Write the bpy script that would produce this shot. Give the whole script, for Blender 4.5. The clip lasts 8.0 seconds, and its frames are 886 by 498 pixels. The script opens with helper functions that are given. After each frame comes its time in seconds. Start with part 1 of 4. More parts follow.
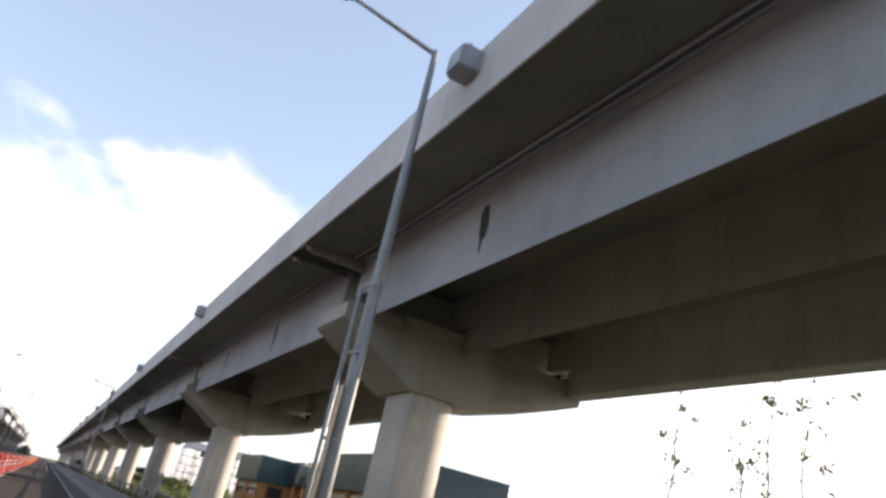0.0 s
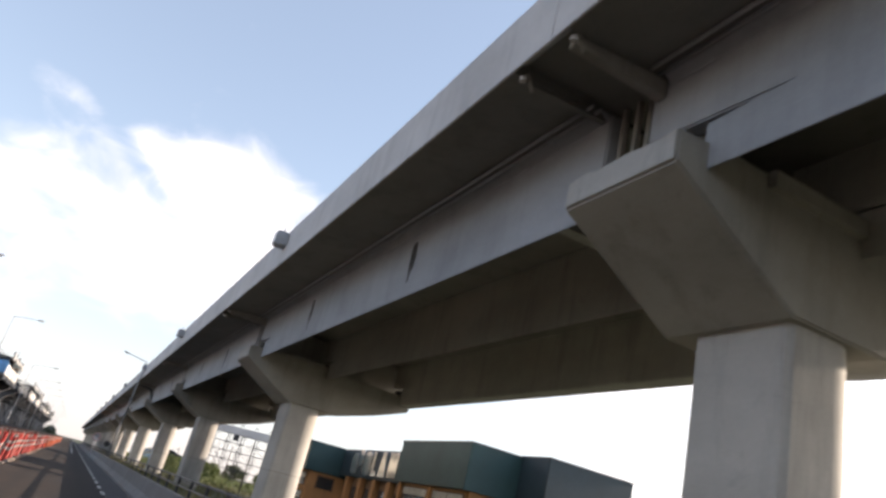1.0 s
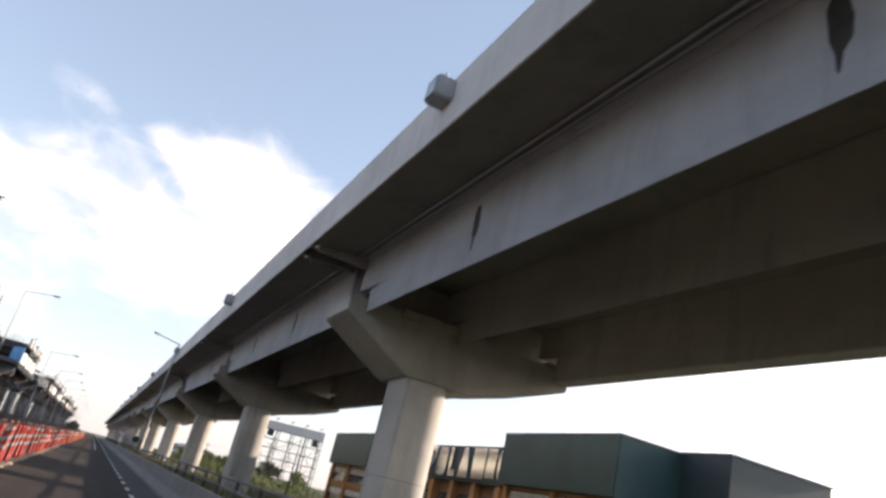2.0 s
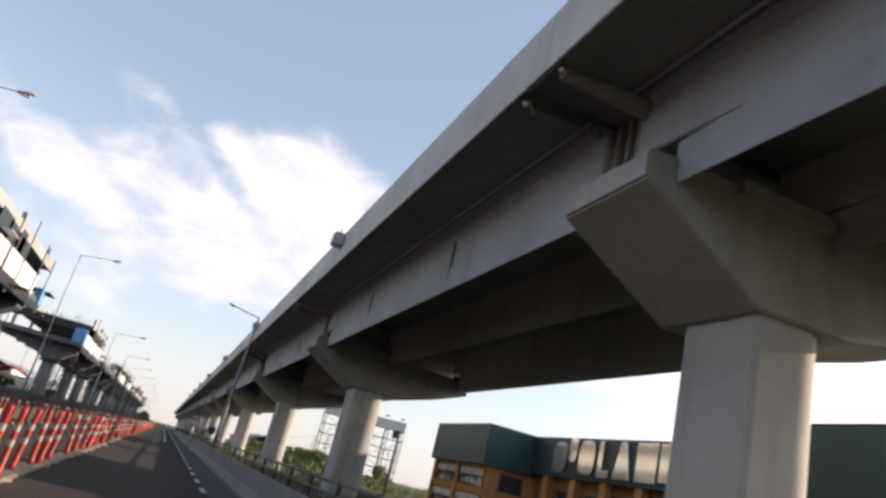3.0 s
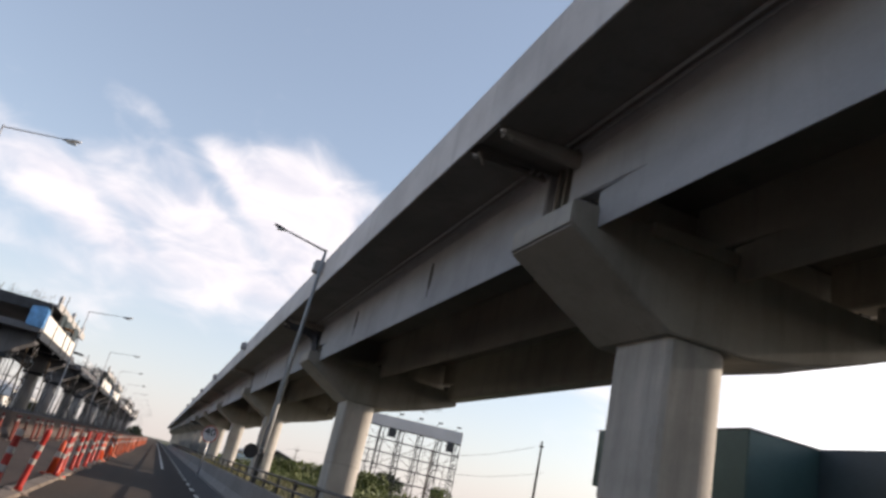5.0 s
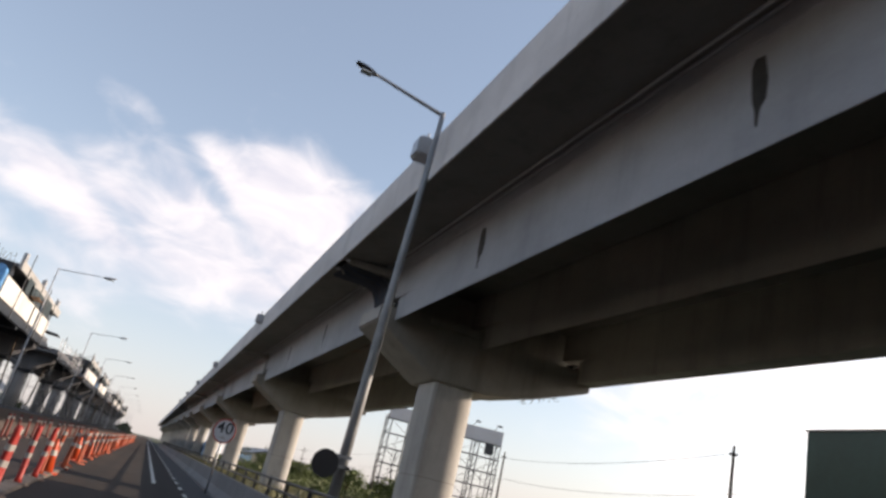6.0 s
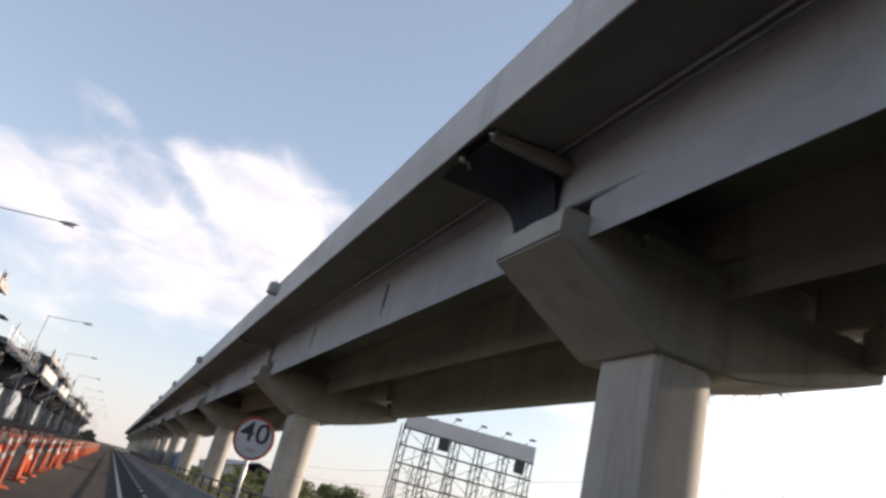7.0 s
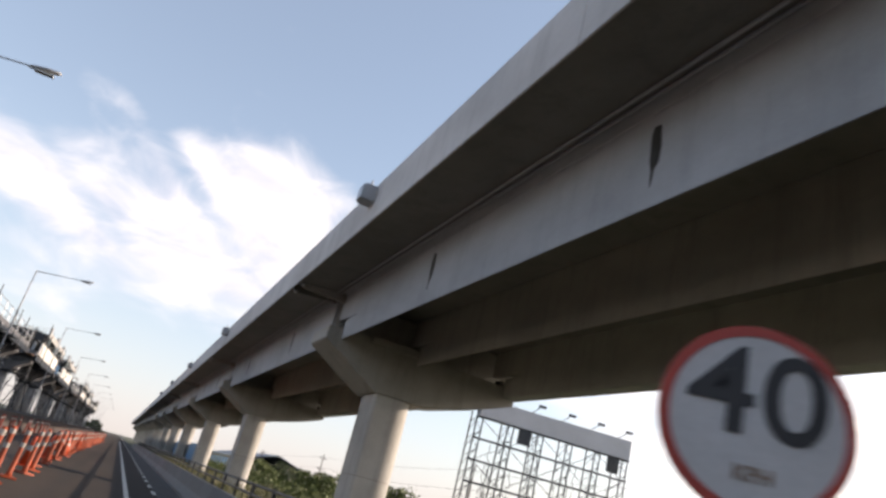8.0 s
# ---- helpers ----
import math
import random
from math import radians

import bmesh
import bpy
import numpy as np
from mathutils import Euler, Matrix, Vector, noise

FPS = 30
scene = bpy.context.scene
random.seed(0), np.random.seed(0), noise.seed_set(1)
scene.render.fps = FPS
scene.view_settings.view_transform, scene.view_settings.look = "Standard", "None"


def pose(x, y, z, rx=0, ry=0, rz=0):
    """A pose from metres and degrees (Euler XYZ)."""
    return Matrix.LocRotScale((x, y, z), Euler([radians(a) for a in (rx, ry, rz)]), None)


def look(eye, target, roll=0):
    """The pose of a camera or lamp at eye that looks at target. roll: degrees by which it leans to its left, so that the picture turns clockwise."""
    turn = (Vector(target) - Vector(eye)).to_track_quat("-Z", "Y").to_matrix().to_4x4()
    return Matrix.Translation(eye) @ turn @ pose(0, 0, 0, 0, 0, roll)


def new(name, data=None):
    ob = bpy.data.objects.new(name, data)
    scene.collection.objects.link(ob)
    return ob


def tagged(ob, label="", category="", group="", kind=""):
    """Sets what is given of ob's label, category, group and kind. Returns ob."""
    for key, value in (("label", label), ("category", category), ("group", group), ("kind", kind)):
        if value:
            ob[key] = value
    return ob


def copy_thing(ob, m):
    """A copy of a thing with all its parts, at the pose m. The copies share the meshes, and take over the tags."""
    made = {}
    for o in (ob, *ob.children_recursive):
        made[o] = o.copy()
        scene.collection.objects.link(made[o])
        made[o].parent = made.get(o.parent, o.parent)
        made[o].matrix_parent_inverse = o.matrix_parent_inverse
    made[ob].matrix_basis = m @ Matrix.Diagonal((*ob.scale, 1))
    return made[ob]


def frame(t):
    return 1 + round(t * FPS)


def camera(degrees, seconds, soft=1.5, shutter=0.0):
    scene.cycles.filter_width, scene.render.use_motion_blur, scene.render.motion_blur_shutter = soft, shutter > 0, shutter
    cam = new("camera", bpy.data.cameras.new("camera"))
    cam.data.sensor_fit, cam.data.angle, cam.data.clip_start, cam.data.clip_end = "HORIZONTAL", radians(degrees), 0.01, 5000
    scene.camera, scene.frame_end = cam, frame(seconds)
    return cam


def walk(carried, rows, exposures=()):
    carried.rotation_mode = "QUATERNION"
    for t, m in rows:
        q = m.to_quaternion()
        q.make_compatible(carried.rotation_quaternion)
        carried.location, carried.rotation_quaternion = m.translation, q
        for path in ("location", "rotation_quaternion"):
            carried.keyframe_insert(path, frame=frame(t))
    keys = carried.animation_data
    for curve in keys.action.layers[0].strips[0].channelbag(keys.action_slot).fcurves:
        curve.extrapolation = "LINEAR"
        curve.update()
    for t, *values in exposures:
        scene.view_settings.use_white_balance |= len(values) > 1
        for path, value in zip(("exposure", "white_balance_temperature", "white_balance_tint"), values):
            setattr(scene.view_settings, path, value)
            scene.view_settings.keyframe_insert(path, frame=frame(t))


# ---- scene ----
cam = camera(64.0, 8.0, soft=2.9, shutter=0.14)
# seconds, x, y, z, yaw, pitch up, lean: a car driving north along a straight road, eye 1.3 m over the asphalt
ROWS = [
    (0.0, -0.104, 0.000, 1.315, -24.03, 22.38, 12.92),
    (0.2, -0.065, 2.264, 1.329, -23.73, 21.89, 14.98),
    (0.5, 0.058, 5.396, 1.334, -22.56, 22.67, 16.28),
    (0.8, 0.054, 8.744, 1.401, -21.64, 22.91, 16.03),
    (1.0, 0.007, 10.790, 1.349, -22.52, 21.13, 14.21),
    (1.2, 0.060, 13.002, 1.320, -22.38, 20.61, 13.41),
    (2.3, 0.050, 25.050, 1.288, -20.60, 19.91, 14.21),
    (2.5, -0.029, 27.374, 1.293, -18.33, 17.67, 13.13),
    (2.7, 0.065, 29.634, 1.268, -16.77, 16.83, 13.72),
    (3.0, 0.107, 32.859, 1.288, -16.93, 18.55, 14.36),
    (3.2, 0.143, 35.123, 1.219, -16.44, 18.03, 13.81),
    (3.5, 0.012, 38.339, 1.241, -16.68, 17.82, 13.72),
    (3.7, 0.119, 41.260, 1.272, -17.13, 18.45, 13.57),
    (4.0, 0.084, 44.161, 1.327, -17.64, 18.60, 12.77),
    (4.2, 0.058, 45.578, 1.243, -17.02, 17.29, 12.62),
    (4.5, 0.081, 49.307, 1.287, -16.62, 19.27, 13.03),
    (4.7, 0.020, 51.500, 1.270, -17.05, 18.99, 13.09),
    (5.8, -0.060, 64.620, 1.290, -17.77, 21.09, 13.42),
    (6.0, 0.003, 67.181, 1.303, -17.97, 19.53, 13.66),
    (6.2, -0.063, 69.386, 1.254, -20.26, 19.89, 12.59),
    (6.5, -0.058, 72.537, 1.237, -19.29, 18.21, 12.93),
    (6.8, -0.093, 76.180, 1.314, -20.44, 20.69, 13.26),
    (7.0, -0.044, 78.301, 1.294, -19.68, 20.99, 14.52),
    (7.2, -0.039, 80.772, 1.331, -19.39, 20.02, 15.25),
    (7.5, -0.090, 83.898, 1.273, -19.82, 19.64, 14.68),
    (7.7, -0.122, 86.342, 1.258, -20.44, 19.74, 14.00),
    (8.0, -0.015, 90.200, 1.340, -19.40, 20.28, 14.79),
]
EXPOSURES = [(t, e + 0.13, 7000, 16) for t, e in ((0.0, 0.8), (0.5, 0.74), (1.0, 0.64), (2.5, 0.5), (3.0, 0.35), (3.5, 0.18), (4.0, 0.16), (4.5, 0.24), (6.0, 0.19), (6.5, 0.23), (7.0, 0.3), (7.5, 0.34), (8.0, 0.36))]


def car_pose(x, y, z, yaw, pitch, lean):
    turn = Euler((0, 0, radians(yaw))).to_matrix() @ Euler((radians(90 + pitch), 0, 0)).to_matrix() @ Euler((0, 0, radians(lean))).to_matrix()
    return Matrix.Translation((x, y, z)) @ turn.to_4x4()


walk(cam, [(t, car_pose(x, y, z, yaw, pitch, lean)) for t, x, y, z, yaw, pitch, lean in ROWS], EXPOSURES)

# ---- light ----
SUN_ELEVATION, SUN_AZIMUTH = 16.5, 91.0  # azimuth clockwise from north (+y)
sun_way = Vector((math.sin(radians(SUN_AZIMUTH)) * math.cos(radians(SUN_ELEVATION)), math.cos(radians(SUN_AZIMUTH)) * math.cos(radians(SUN_ELEVATION)), math.sin(radians(SUN_ELEVATION))))
sun_data = bpy.data.lights.new("sun", "SUN")
sun_data.energy, sun_data.angle, sun_data.color = 5.0, radians(0.6), (1.0, 0.89, 0.75)
sun = new("sun", sun_data)
sun.matrix_world = look(sun_way * 100, (0, 0, 0))


def sky_world():
    world = bpy.data.worlds.new("sky")
    scene.world = world
    world.use_nodes = True
    nt = world.node_tree
    nt.nodes.clear()
    N, L = nt.nodes.new, nt.links.new
    out, bg = N("ShaderNodeOutputWorld"), N("ShaderNodeBackground")
    sky = N("ShaderNodeTexSky")
    sky.sky_type, sky.sun_disc = "NISHITA", False
    sky.sun_elevation, sky.sun_rotation = radians(SUN_ELEVATION), radians(SUN_AZIMUTH)
    sky.air_density, sky.dust_density, sky.ozone_density = 1.15, 0.5, 2.0
    bg.inputs["Strength"].default_value = 0.14
    co, sep = N("ShaderNodeTexCoord"), N("ShaderNodeSeparateXYZ")
    L(co.outputs["Generated"], sep.inputs[0])

    def m(op, a, b=None, c=None, clamp=False):
        n = N("ShaderNodeMath")
        n.operation, n.use_clamp = op, clamp
        for i, v in enumerate((a, b, c)):
            if v is None:
                continue
            if isinstance(v, (int, float)):
                n.inputs[i].default_value = v
            else:
                L(v, n.inputs[i])
        return n.outputs[0]

    X, Y, Z = sep.outputs
    az = m("ARCTAN2", X, Y)
    el = m("ARCSINE", Z)
    comb = N("ShaderNodeCombineXYZ")
    L(m("MULTIPLY", az, 1.0), comb.inputs[0])
    L(m("MULTIPLY", el, 1.25), comb.inputs[1])
    rot = N("ShaderNodeMapping")
    rot.inputs["Rotation"].default_value = (0, 0, radians(28))
    rot.inputs["Scale"].default_value = (0.85, 1.35, 1.0)
    L(comb.outputs[0], rot.inputs[0])
    big, fine = N("ShaderNodeTexNoise"), N("ShaderNodeTexNoise")
    for n, s, d, r, dist in ((big, 4.2, 3, 0.5, 0.15), (fine, 12.0, 6, 0.54, 0.5)):
        n.inputs["Scale"].default_value, n.inputs["Detail"].default_value, n.inputs["Roughness"].default_value, n.inputs["Distortion"].default_value = s, d, r, dist
        L(rot.outputs[0], n.inputs["Vector"])

    # one large bank of cloud to the north, fading upward; haze low down
    def blob(a0, e0, ra, re, tilt):
        da, de = m("SUBTRACT", az, radians(a0)), m("SUBTRACT", el, radians(e0))
        c, s = math.cos(radians(tilt)), math.sin(radians(tilt))
        p = m("DIVIDE", m("ADD", m("MULTIPLY", da, c), m("MULTIPLY", de, s)), radians(ra))
        q = m("DIVIDE", m("SUBTRACT", m("MULTIPLY", de, c), m("MULTIPLY", da, s)), radians(re))
        r2 = m("ADD", m("MULTIPLY", p, p), m("MULTIPLY", q, q))
        return m("POWER", 2.718, m("MULTIPLY", m("POWER", r2, 1.4), -1.0))

    def total(blobs):
        out = None
        for b in blobs:
            x = m("MULTIPLY", blob(*b[:5]), b[5])
            out = x if out is None else m("ADD", out, x)
        return out

    # thick cloud saturates, so that the fine structure shows inside it; rifts are cut out afterwards
    bank = m("SUBTRACT", m("MINIMUM", total([b for b in BANKS if b[5] > 0]), 1.3), total([(*b[:5], -b[5]) for b in BANKS if b[5] < 0]))
    cover = m("ADD", m("MULTIPLY", big.outputs[0], 0.6), m("MULTIPLY", fine.outputs[0], 0.58))
    dens = m("ADD", m("MULTIPLY", m("SUBTRACT", cover, 0.59), 2.3), m("SUBTRACT", bank, 0.32))
    dens = m("MULTIPLY", m("MAXIMUM", dens, 0.0), 1.0, clamp=True)
    dens = m("MULTIPLY", m("MULTIPLY", dens, dens), m("SUBTRACT", 3.0, m("MULTIPLY", dens, 2.0)))
    mix = N("ShaderNodeMix")
    mix.data_type = "RGBA"
    L(dens, mix.inputs["Factor"])
    # a share of thin veil whitens the blue
    veil = N("ShaderNodeMix")
    veil.data_type = "RGBA"
    veil_share = m("ADD", 0.21, m("MULTIPLY", m("POWER", 2.718, m("MULTIPLY", m("ABSOLUTE", el), -6.5)), 0.7), clamp=True)
    L(veil_share, veil.inputs["Factor"])
    L(sky.outputs[0], veil.inputs["A"])
    # brighter towards the sun's side
    glow = m("ADD", 0.0, m("MULTIPLY", blob(SUN_AZIMUTH, SUN_ELEVATION - 4, 40, 22, 0), 1.0))
    white = N("ShaderNodeMix")
    white.data_type = "RGBA"
    L(glow, white.inputs["Factor"])
    low = N("ShaderNodeMix")
    low.data_type = "RGBA"
    L(m("POWER", 2.718, m("MULTIPLY", m("ABSOLUTE", el), -9.0)), low.inputs["Factor"])
    low.inputs["A"].default_value, low.inputs["B"].default_value = VEIL, HORIZON
    L(low.outputs["Result"], white.inputs["A"])
    white.inputs["B"].default_value = (22, 20.5, 18.5, 1)
    L(white.outputs["Result"], veil.inputs["B"])
    L(veil.outputs["Result"], mix.inputs["A"])
    cl = N("ShaderNodeMix")
    cl.data_type = "RGBA"
    L(glow, cl.inputs["Factor"])
    cl.inputs["A"].default_value, cl.inputs["B"].default_value = CLOUD, (24, 22.5, 20.5, 1)
    shade = N("ShaderNodeMix")
    shade.data_type, shade.blend_type = "RGBA", "MULTIPLY"
    shade.inputs["Factor"].default_value = 1.0
    tone = N("ShaderNodeValToRGB")
    tone.color_ramp.elements[0].position, tone.color_ramp.elements[1].position = 0.32, 0.62
    tone.color_ramp.elements[0].color, tone.color_ramp.elements[1].color = (0.76, 0.79, 0.86, 1), (1, 1, 1, 1)
    L(fine.outputs[0], tone.inputs[0])
    L(cl.outputs["Result"], shade.inputs["A"])
    L(tone.outputs[0], shade.inputs["B"])
    L(shade.outputs["Result"], mix.inputs["B"])
    L(mix.outputs["Result"], bg.inputs["Color"])
    L(bg.outputs[0], out.inputs["Surface"])


# azimuth, elevation, half widths, tilt, weight of each bank of cloud, in degrees; the last is unseen, added for light
# from the west
BANKS = [(5.2, 19.6, 7.4, 4.8, -9, 1.4), (6.8, 15.0, 3.6, 2.8, 0, 0.75), (-7.0, 17.0, 7.4, 5.0, -10, 0.82), (2.2, 14.6, 6.0, 2.4, -22, 0.75), (-1.5, 12.2, 10.5, 3.0, -16, 0.8), (-15.0, 15.8, 8.0, 2.2, -13, 0.74), (-9.8, 22.6, 4.0, 1.3, -12, 0.42), (-1.2, 18.4, 6.0, 0.85, -36, -0.5), (-8.5, 15.2, 6.0, 0.7, -32, -0.3), (-9.5, 9.5, 10, 3.2, -14, 0.48), (-17.0, 29.0, 2.2, 1.1, -10, 0.45), (-3.0, 20.8, 2.6, 2.2, 0, 0.4), (-0.5, 14.5, 5.0, 2.5, -10, 0.25), (56, 10, 34, 9, 0, 0.9), (-70, 18, 26, 8, 5, 0.45)]
HORIZON = (4.4, 4.3, 4.3, 1)  # pale haze low down
VEIL, CLOUD = (4.75, 5.75, 7.3, 1), (5.8, 5.9, 6.3, 1)
sky_world()


# ---- materials ----
def material(name, build):
    mat = bpy.data.materials.new(name)
    mat.use_nodes = True
    nt = mat.node_tree
    build(nt, nt.nodes["Principled BSDF"])
    return mat


def noise_node(nt, scale, detail=4, rough=0.55, stretch=(1, 1, 1), distortion=0.0):
    co, mp, n = nt.nodes.new("ShaderNodeTexCoord"), nt.nodes.new("ShaderNodeMapping"), nt.nodes.new("ShaderNodeTexNoise")
    mp.inputs["Scale"].default_value = stretch
    geo = nt.nodes.new("ShaderNodeNewGeometry")
    nt.links.new(geo.outputs["Position"], mp.inputs[0])
    nt.links.new(mp.outputs[0], n.inputs["Vector"])
    n.inputs["Scale"].default_value, n.inputs["Detail"].default_value, n.inputs["Roughness"].default_value, n.inputs["Distortion"].default_value = scale, detail, rough, distortion
    nt.nodes.remove(co)
    return n.outputs[0]


def ramp(nt, fac, stops):
    r = nt.nodes.new("ShaderNodeValToRGB")
    els = r.color_ramp.elements
    while len(els) < len(stops):
        els.new(0.5)
    for e, (p, c) in zip(els, stops):
        e.position, e.color = p, (*c, 1)
    nt.links.new(fac, r.inputs[0])
    return r.outputs[0]


def mixed(nt, fac, a, b, kind="MIX"):
    mx = nt.nodes.new("ShaderNodeMix")
    mx.data_type, mx.blend_type = "RGBA", kind
    for key, val in (("Factor", fac), ("A", a), ("B", b)):
        if isinstance(val, (int, float)):
            mx.inputs[key].default_value = val
        elif isinstance(val, tuple):
            mx.inputs[key].default_value = (*val, 1)
        else:
            nt.links.new(val, mx.inputs[key])
    return mx.outputs["Result"]


def bumped(nt, bsdf, height, strength, distance=0.02):
    b = nt.nodes.new("ShaderNodeBump")
    b.inputs["Strength"].default_value, b.inputs["Distance"].default_value = strength, distance
    nt.links.new(height, b.inputs["Height"])
    nt.links.new(b.outputs[0], bsdf.inputs["Normal"])


def surface(name, base, rough=0.7, vary=0.25, scale=0.8, grain=14.0, bump=0.15, metal=0.0, streak=0.0, stain=(0.05, 0.045, 0.04)):
    """A weathered surface: broad patches, fine grain, and downward streaks where asked."""
    def build(nt, bsdf):
        lo = tuple(c * (1 - vary) for c in base)
        hi = tuple(min(c * (1 + vary * 0.7), 1) for c in base)
        col = ramp(nt, noise_node(nt, scale, 5, 0.6), [(0.3, lo), (0.7, hi)])
        g = noise_node(nt, grain, 5, 0.65)
        col = mixed(nt, 0.35, col, ramp(nt, g, [(0.3, (0.62, 0.62, 0.62)), (0.7, (1.0, 1.0, 1.0))]), "MULTIPLY")
        if streak:
            s = noise_node(nt, 1.0, 5, 0.7, (2.2, 2.2, 0.22), 0.3)
            mask = ramp(nt, s, [(0.52, (0, 0, 0)), (0.72, (streak, streak, streak))])
            col = mixed(nt, mask, col, stain)
        nt.links.new(col, bsdf.inputs["Base Color"])
        bsdf.inputs["Roughness"].default_value, bsdf.inputs["Metallic"].default_value = rough, metal
        bumped(nt, bsdf, g, bump)
    return material(name, build)


def concrete(name, base, streak=0.5):
    def build(nt, bsdf):
        lo, hi = tuple(c * 0.78 for c in base), tuple(min(1, c * 1.14) for c in base)
        col = ramp(nt, noise_node(nt, 0.45, 6, 0.62, (1, 0.5, 1)), [(0.3, lo), (0.68, hi)])
        g = noise_node(nt, 22.0, 6, 0.7)
        col = mixed(nt, 0.3, col, ramp(nt, g, [(0.3, (0.7, 0.69, 0.68)), (0.7, (1.0, 1.0, 1.0))]), "MULTIPLY")
        # rain streaks down the faces and blotches of damp
        s = noise_node(nt, 1.0, 6, 0.72, (1.3, 1.3, 0.16), 0.2)
        col = mixed(nt, ramp(nt, s, [(0.5, (0, 0, 0)), (0.74, (streak, streak, streak))]), col, tuple(c * 0.42 for c in base))
        d = noise_node(nt, 2.6, 5, 0.6, (1, 1, 1), 1.2)
        col = mixed(nt, ramp(nt, d, [(0.6, (0, 0, 0)), (0.72, (streak * 0.5,) * 3)]), col, tuple(c * 0.62 for c in base))
        nt.links.new(col, bsdf.inputs["Base Color"])
        bsdf.inputs["Roughness"].default_value = 0.86
        bumped(nt, bsdf, g, 0.22, 0.01)
    return material(name, build)


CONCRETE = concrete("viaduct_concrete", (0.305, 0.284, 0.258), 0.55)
PARAPET = concrete("parapet_concrete", (0.57, 0.54, 0.535), 0.42)
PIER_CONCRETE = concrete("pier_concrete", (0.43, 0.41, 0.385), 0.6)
GIRDER = concrete("girder_concrete", (0.39, 0.402, 0.435), 0.3)
# shade under the deck is put into these two concrete tones
INNER = concrete("shaded_inner_concrete", (0.37, 0.36, 0.33), 0.5)
SOFFIT = concrete("shaded_deck_concrete", (0.2, 0.188, 0.176), 0.5)
# shade on the unfinished decks and crossheads is put into this dark tone
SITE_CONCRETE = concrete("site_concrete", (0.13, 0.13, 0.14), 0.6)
MEDIAN = concrete("dark_brown_median_concrete", (0.068, 0.047, 0.039), 0.5)
BARRIER = concrete("barrier_concrete", (0.18, 0.177, 0.178), 0.5)
STAIN = surface("water_stain", (0.035, 0.032, 0.03), 0.75, 0.5, 3.0, 20)
DARK_STEEL = surface("dark_steel", (0.045, 0.048, 0.055), 0.5, 0.4, 2.0, 30, 0.05, 0.6)
GALVANISED = surface("galvanised_steel", (0.42, 0.43, 0.45), 0.42, 0.2, 3.0, 40, 0.05, 0.85)
GREY_PAINT = surface("grey_painted_metal", (0.36, 0.36, 0.37), 0.5, 0.15, 2.0, 30, 0.05, 0.2)
# paler than LAMP_STEEL: distance haze is put into the colour
FAR_LAMP = surface("hazed_lamp_steel", (0.4, 0.405, 0.42), 0.6, 0.15, 2.0, 30, 0.05, 0.2)
LAMP_STEEL = surface("lamp_steel", (0.29, 0.295, 0.305), 0.55, 0.25, 2.0, 30, 0.05, 0.4)
NAVY = surface("navy_sheet", (0.008, 0.014, 0.034), 0.75, 0.4, 2.0, 12)
STRAP = surface("dull_blue_webbing", (0.014, 0.035, 0.08), 0.7, 0.2, 4.0, 30)
BLUE = surface("blue_tarpaulin", (0.12, 0.33, 0.62), 0.55, 0.4, 2.5, 10, 0.3)
RED = surface("red_orange_plastic", (0.42, 0.02, 0.013), 0.45, 0.2, 2.0, 20, 0.05)
DUSTY_RED = surface("dusty_red_plastic", (0.2, 0.035, 0.025), 0.7, 0.35, 2.0, 20, 0.05)
CONE = surface("cone_orange", (0.62, 0.075, 0.018), 0.45, 0.2, 2.0, 20, 0.05)
ORANGE = surface("dusty_orange_plastic", (0.4, 0.07, 0.022), 0.6, 0.3, 2.0, 20, 0.05)
# kept dull so the barrier row throws less orange onto the girders
BARRIER_ORANGE = surface("dull_orange_plastic", (0.3, 0.06, 0.025), 0.6, 0.3, 2.0, 20, 0.05)
WHITE_BAND = surface("white_reflective_band", (0.4, 0.375, 0.35), 0.4, 0.1, 4.0, 30, 0.03)
RUBBER = surface("rubber", (0.05, 0.045, 0.04), 0.8, 0.3, 4, 30, 0.1)
KERB = surface("dusty_kerb", (0.2, 0.16, 0.132), 0.9, 0.3, 2.0, 25, 0.2)
PALE_BASE = surface("dusty_base", (0.32, 0.25, 0.205), 0.85, 0.25, 4, 30, 0.1)
ROAD_PAINT = surface("road_paint", (0.62, 0.61, 0.57), 0.7, 0.35, 3.0, 25, 0.1)
TEAL = surface("teal_cladding", (0.035, 0.085, 0.09), 0.5, 0.18, 0.5, 8, 0.05, 0.1, 0.15)
TEAL_SIDE = surface("dark_teal_cladding", (0.028, 0.05, 0.065), 0.5, 0.2, 0.5, 8, 0.05, 0.1, 0.15)
TAN = surface("ochre_render", (0.50, 0.25, 0.10), 0.8, 0.2, 0.6, 10, 0.1, 0, 0.3)
CREAM = surface("cream_render", (0.62, 0.52, 0.38), 0.8, 0.2, 0.6, 10, 0.1, 0, 0.3)
BROWN = surface("brown_render", (0.20, 0.11, 0.06), 0.8, 0.25, 0.6, 10, 0.1)
LETTER = surface("polished_metal_letters", (0.95, 0.91, 0.84), 0.14, 0.03, 1.5, 3, 0.0, 0.85)
PALE_WALL = surface("pale_wall", (0.70, 0.68, 0.64), 0.8, 0.2, 0.4, 8, 0.1, 0, 0.3)
GREY_ROOF = surface("grey_roof", (0.30, 0.31, 0.33), 0.6, 0.2, 0.5, 8, 0.1)
SIGN_WHITE = surface("sign_white", (0.56, 0.556, 0.57), 0.4, 0.08, 3, 30, 0.02)
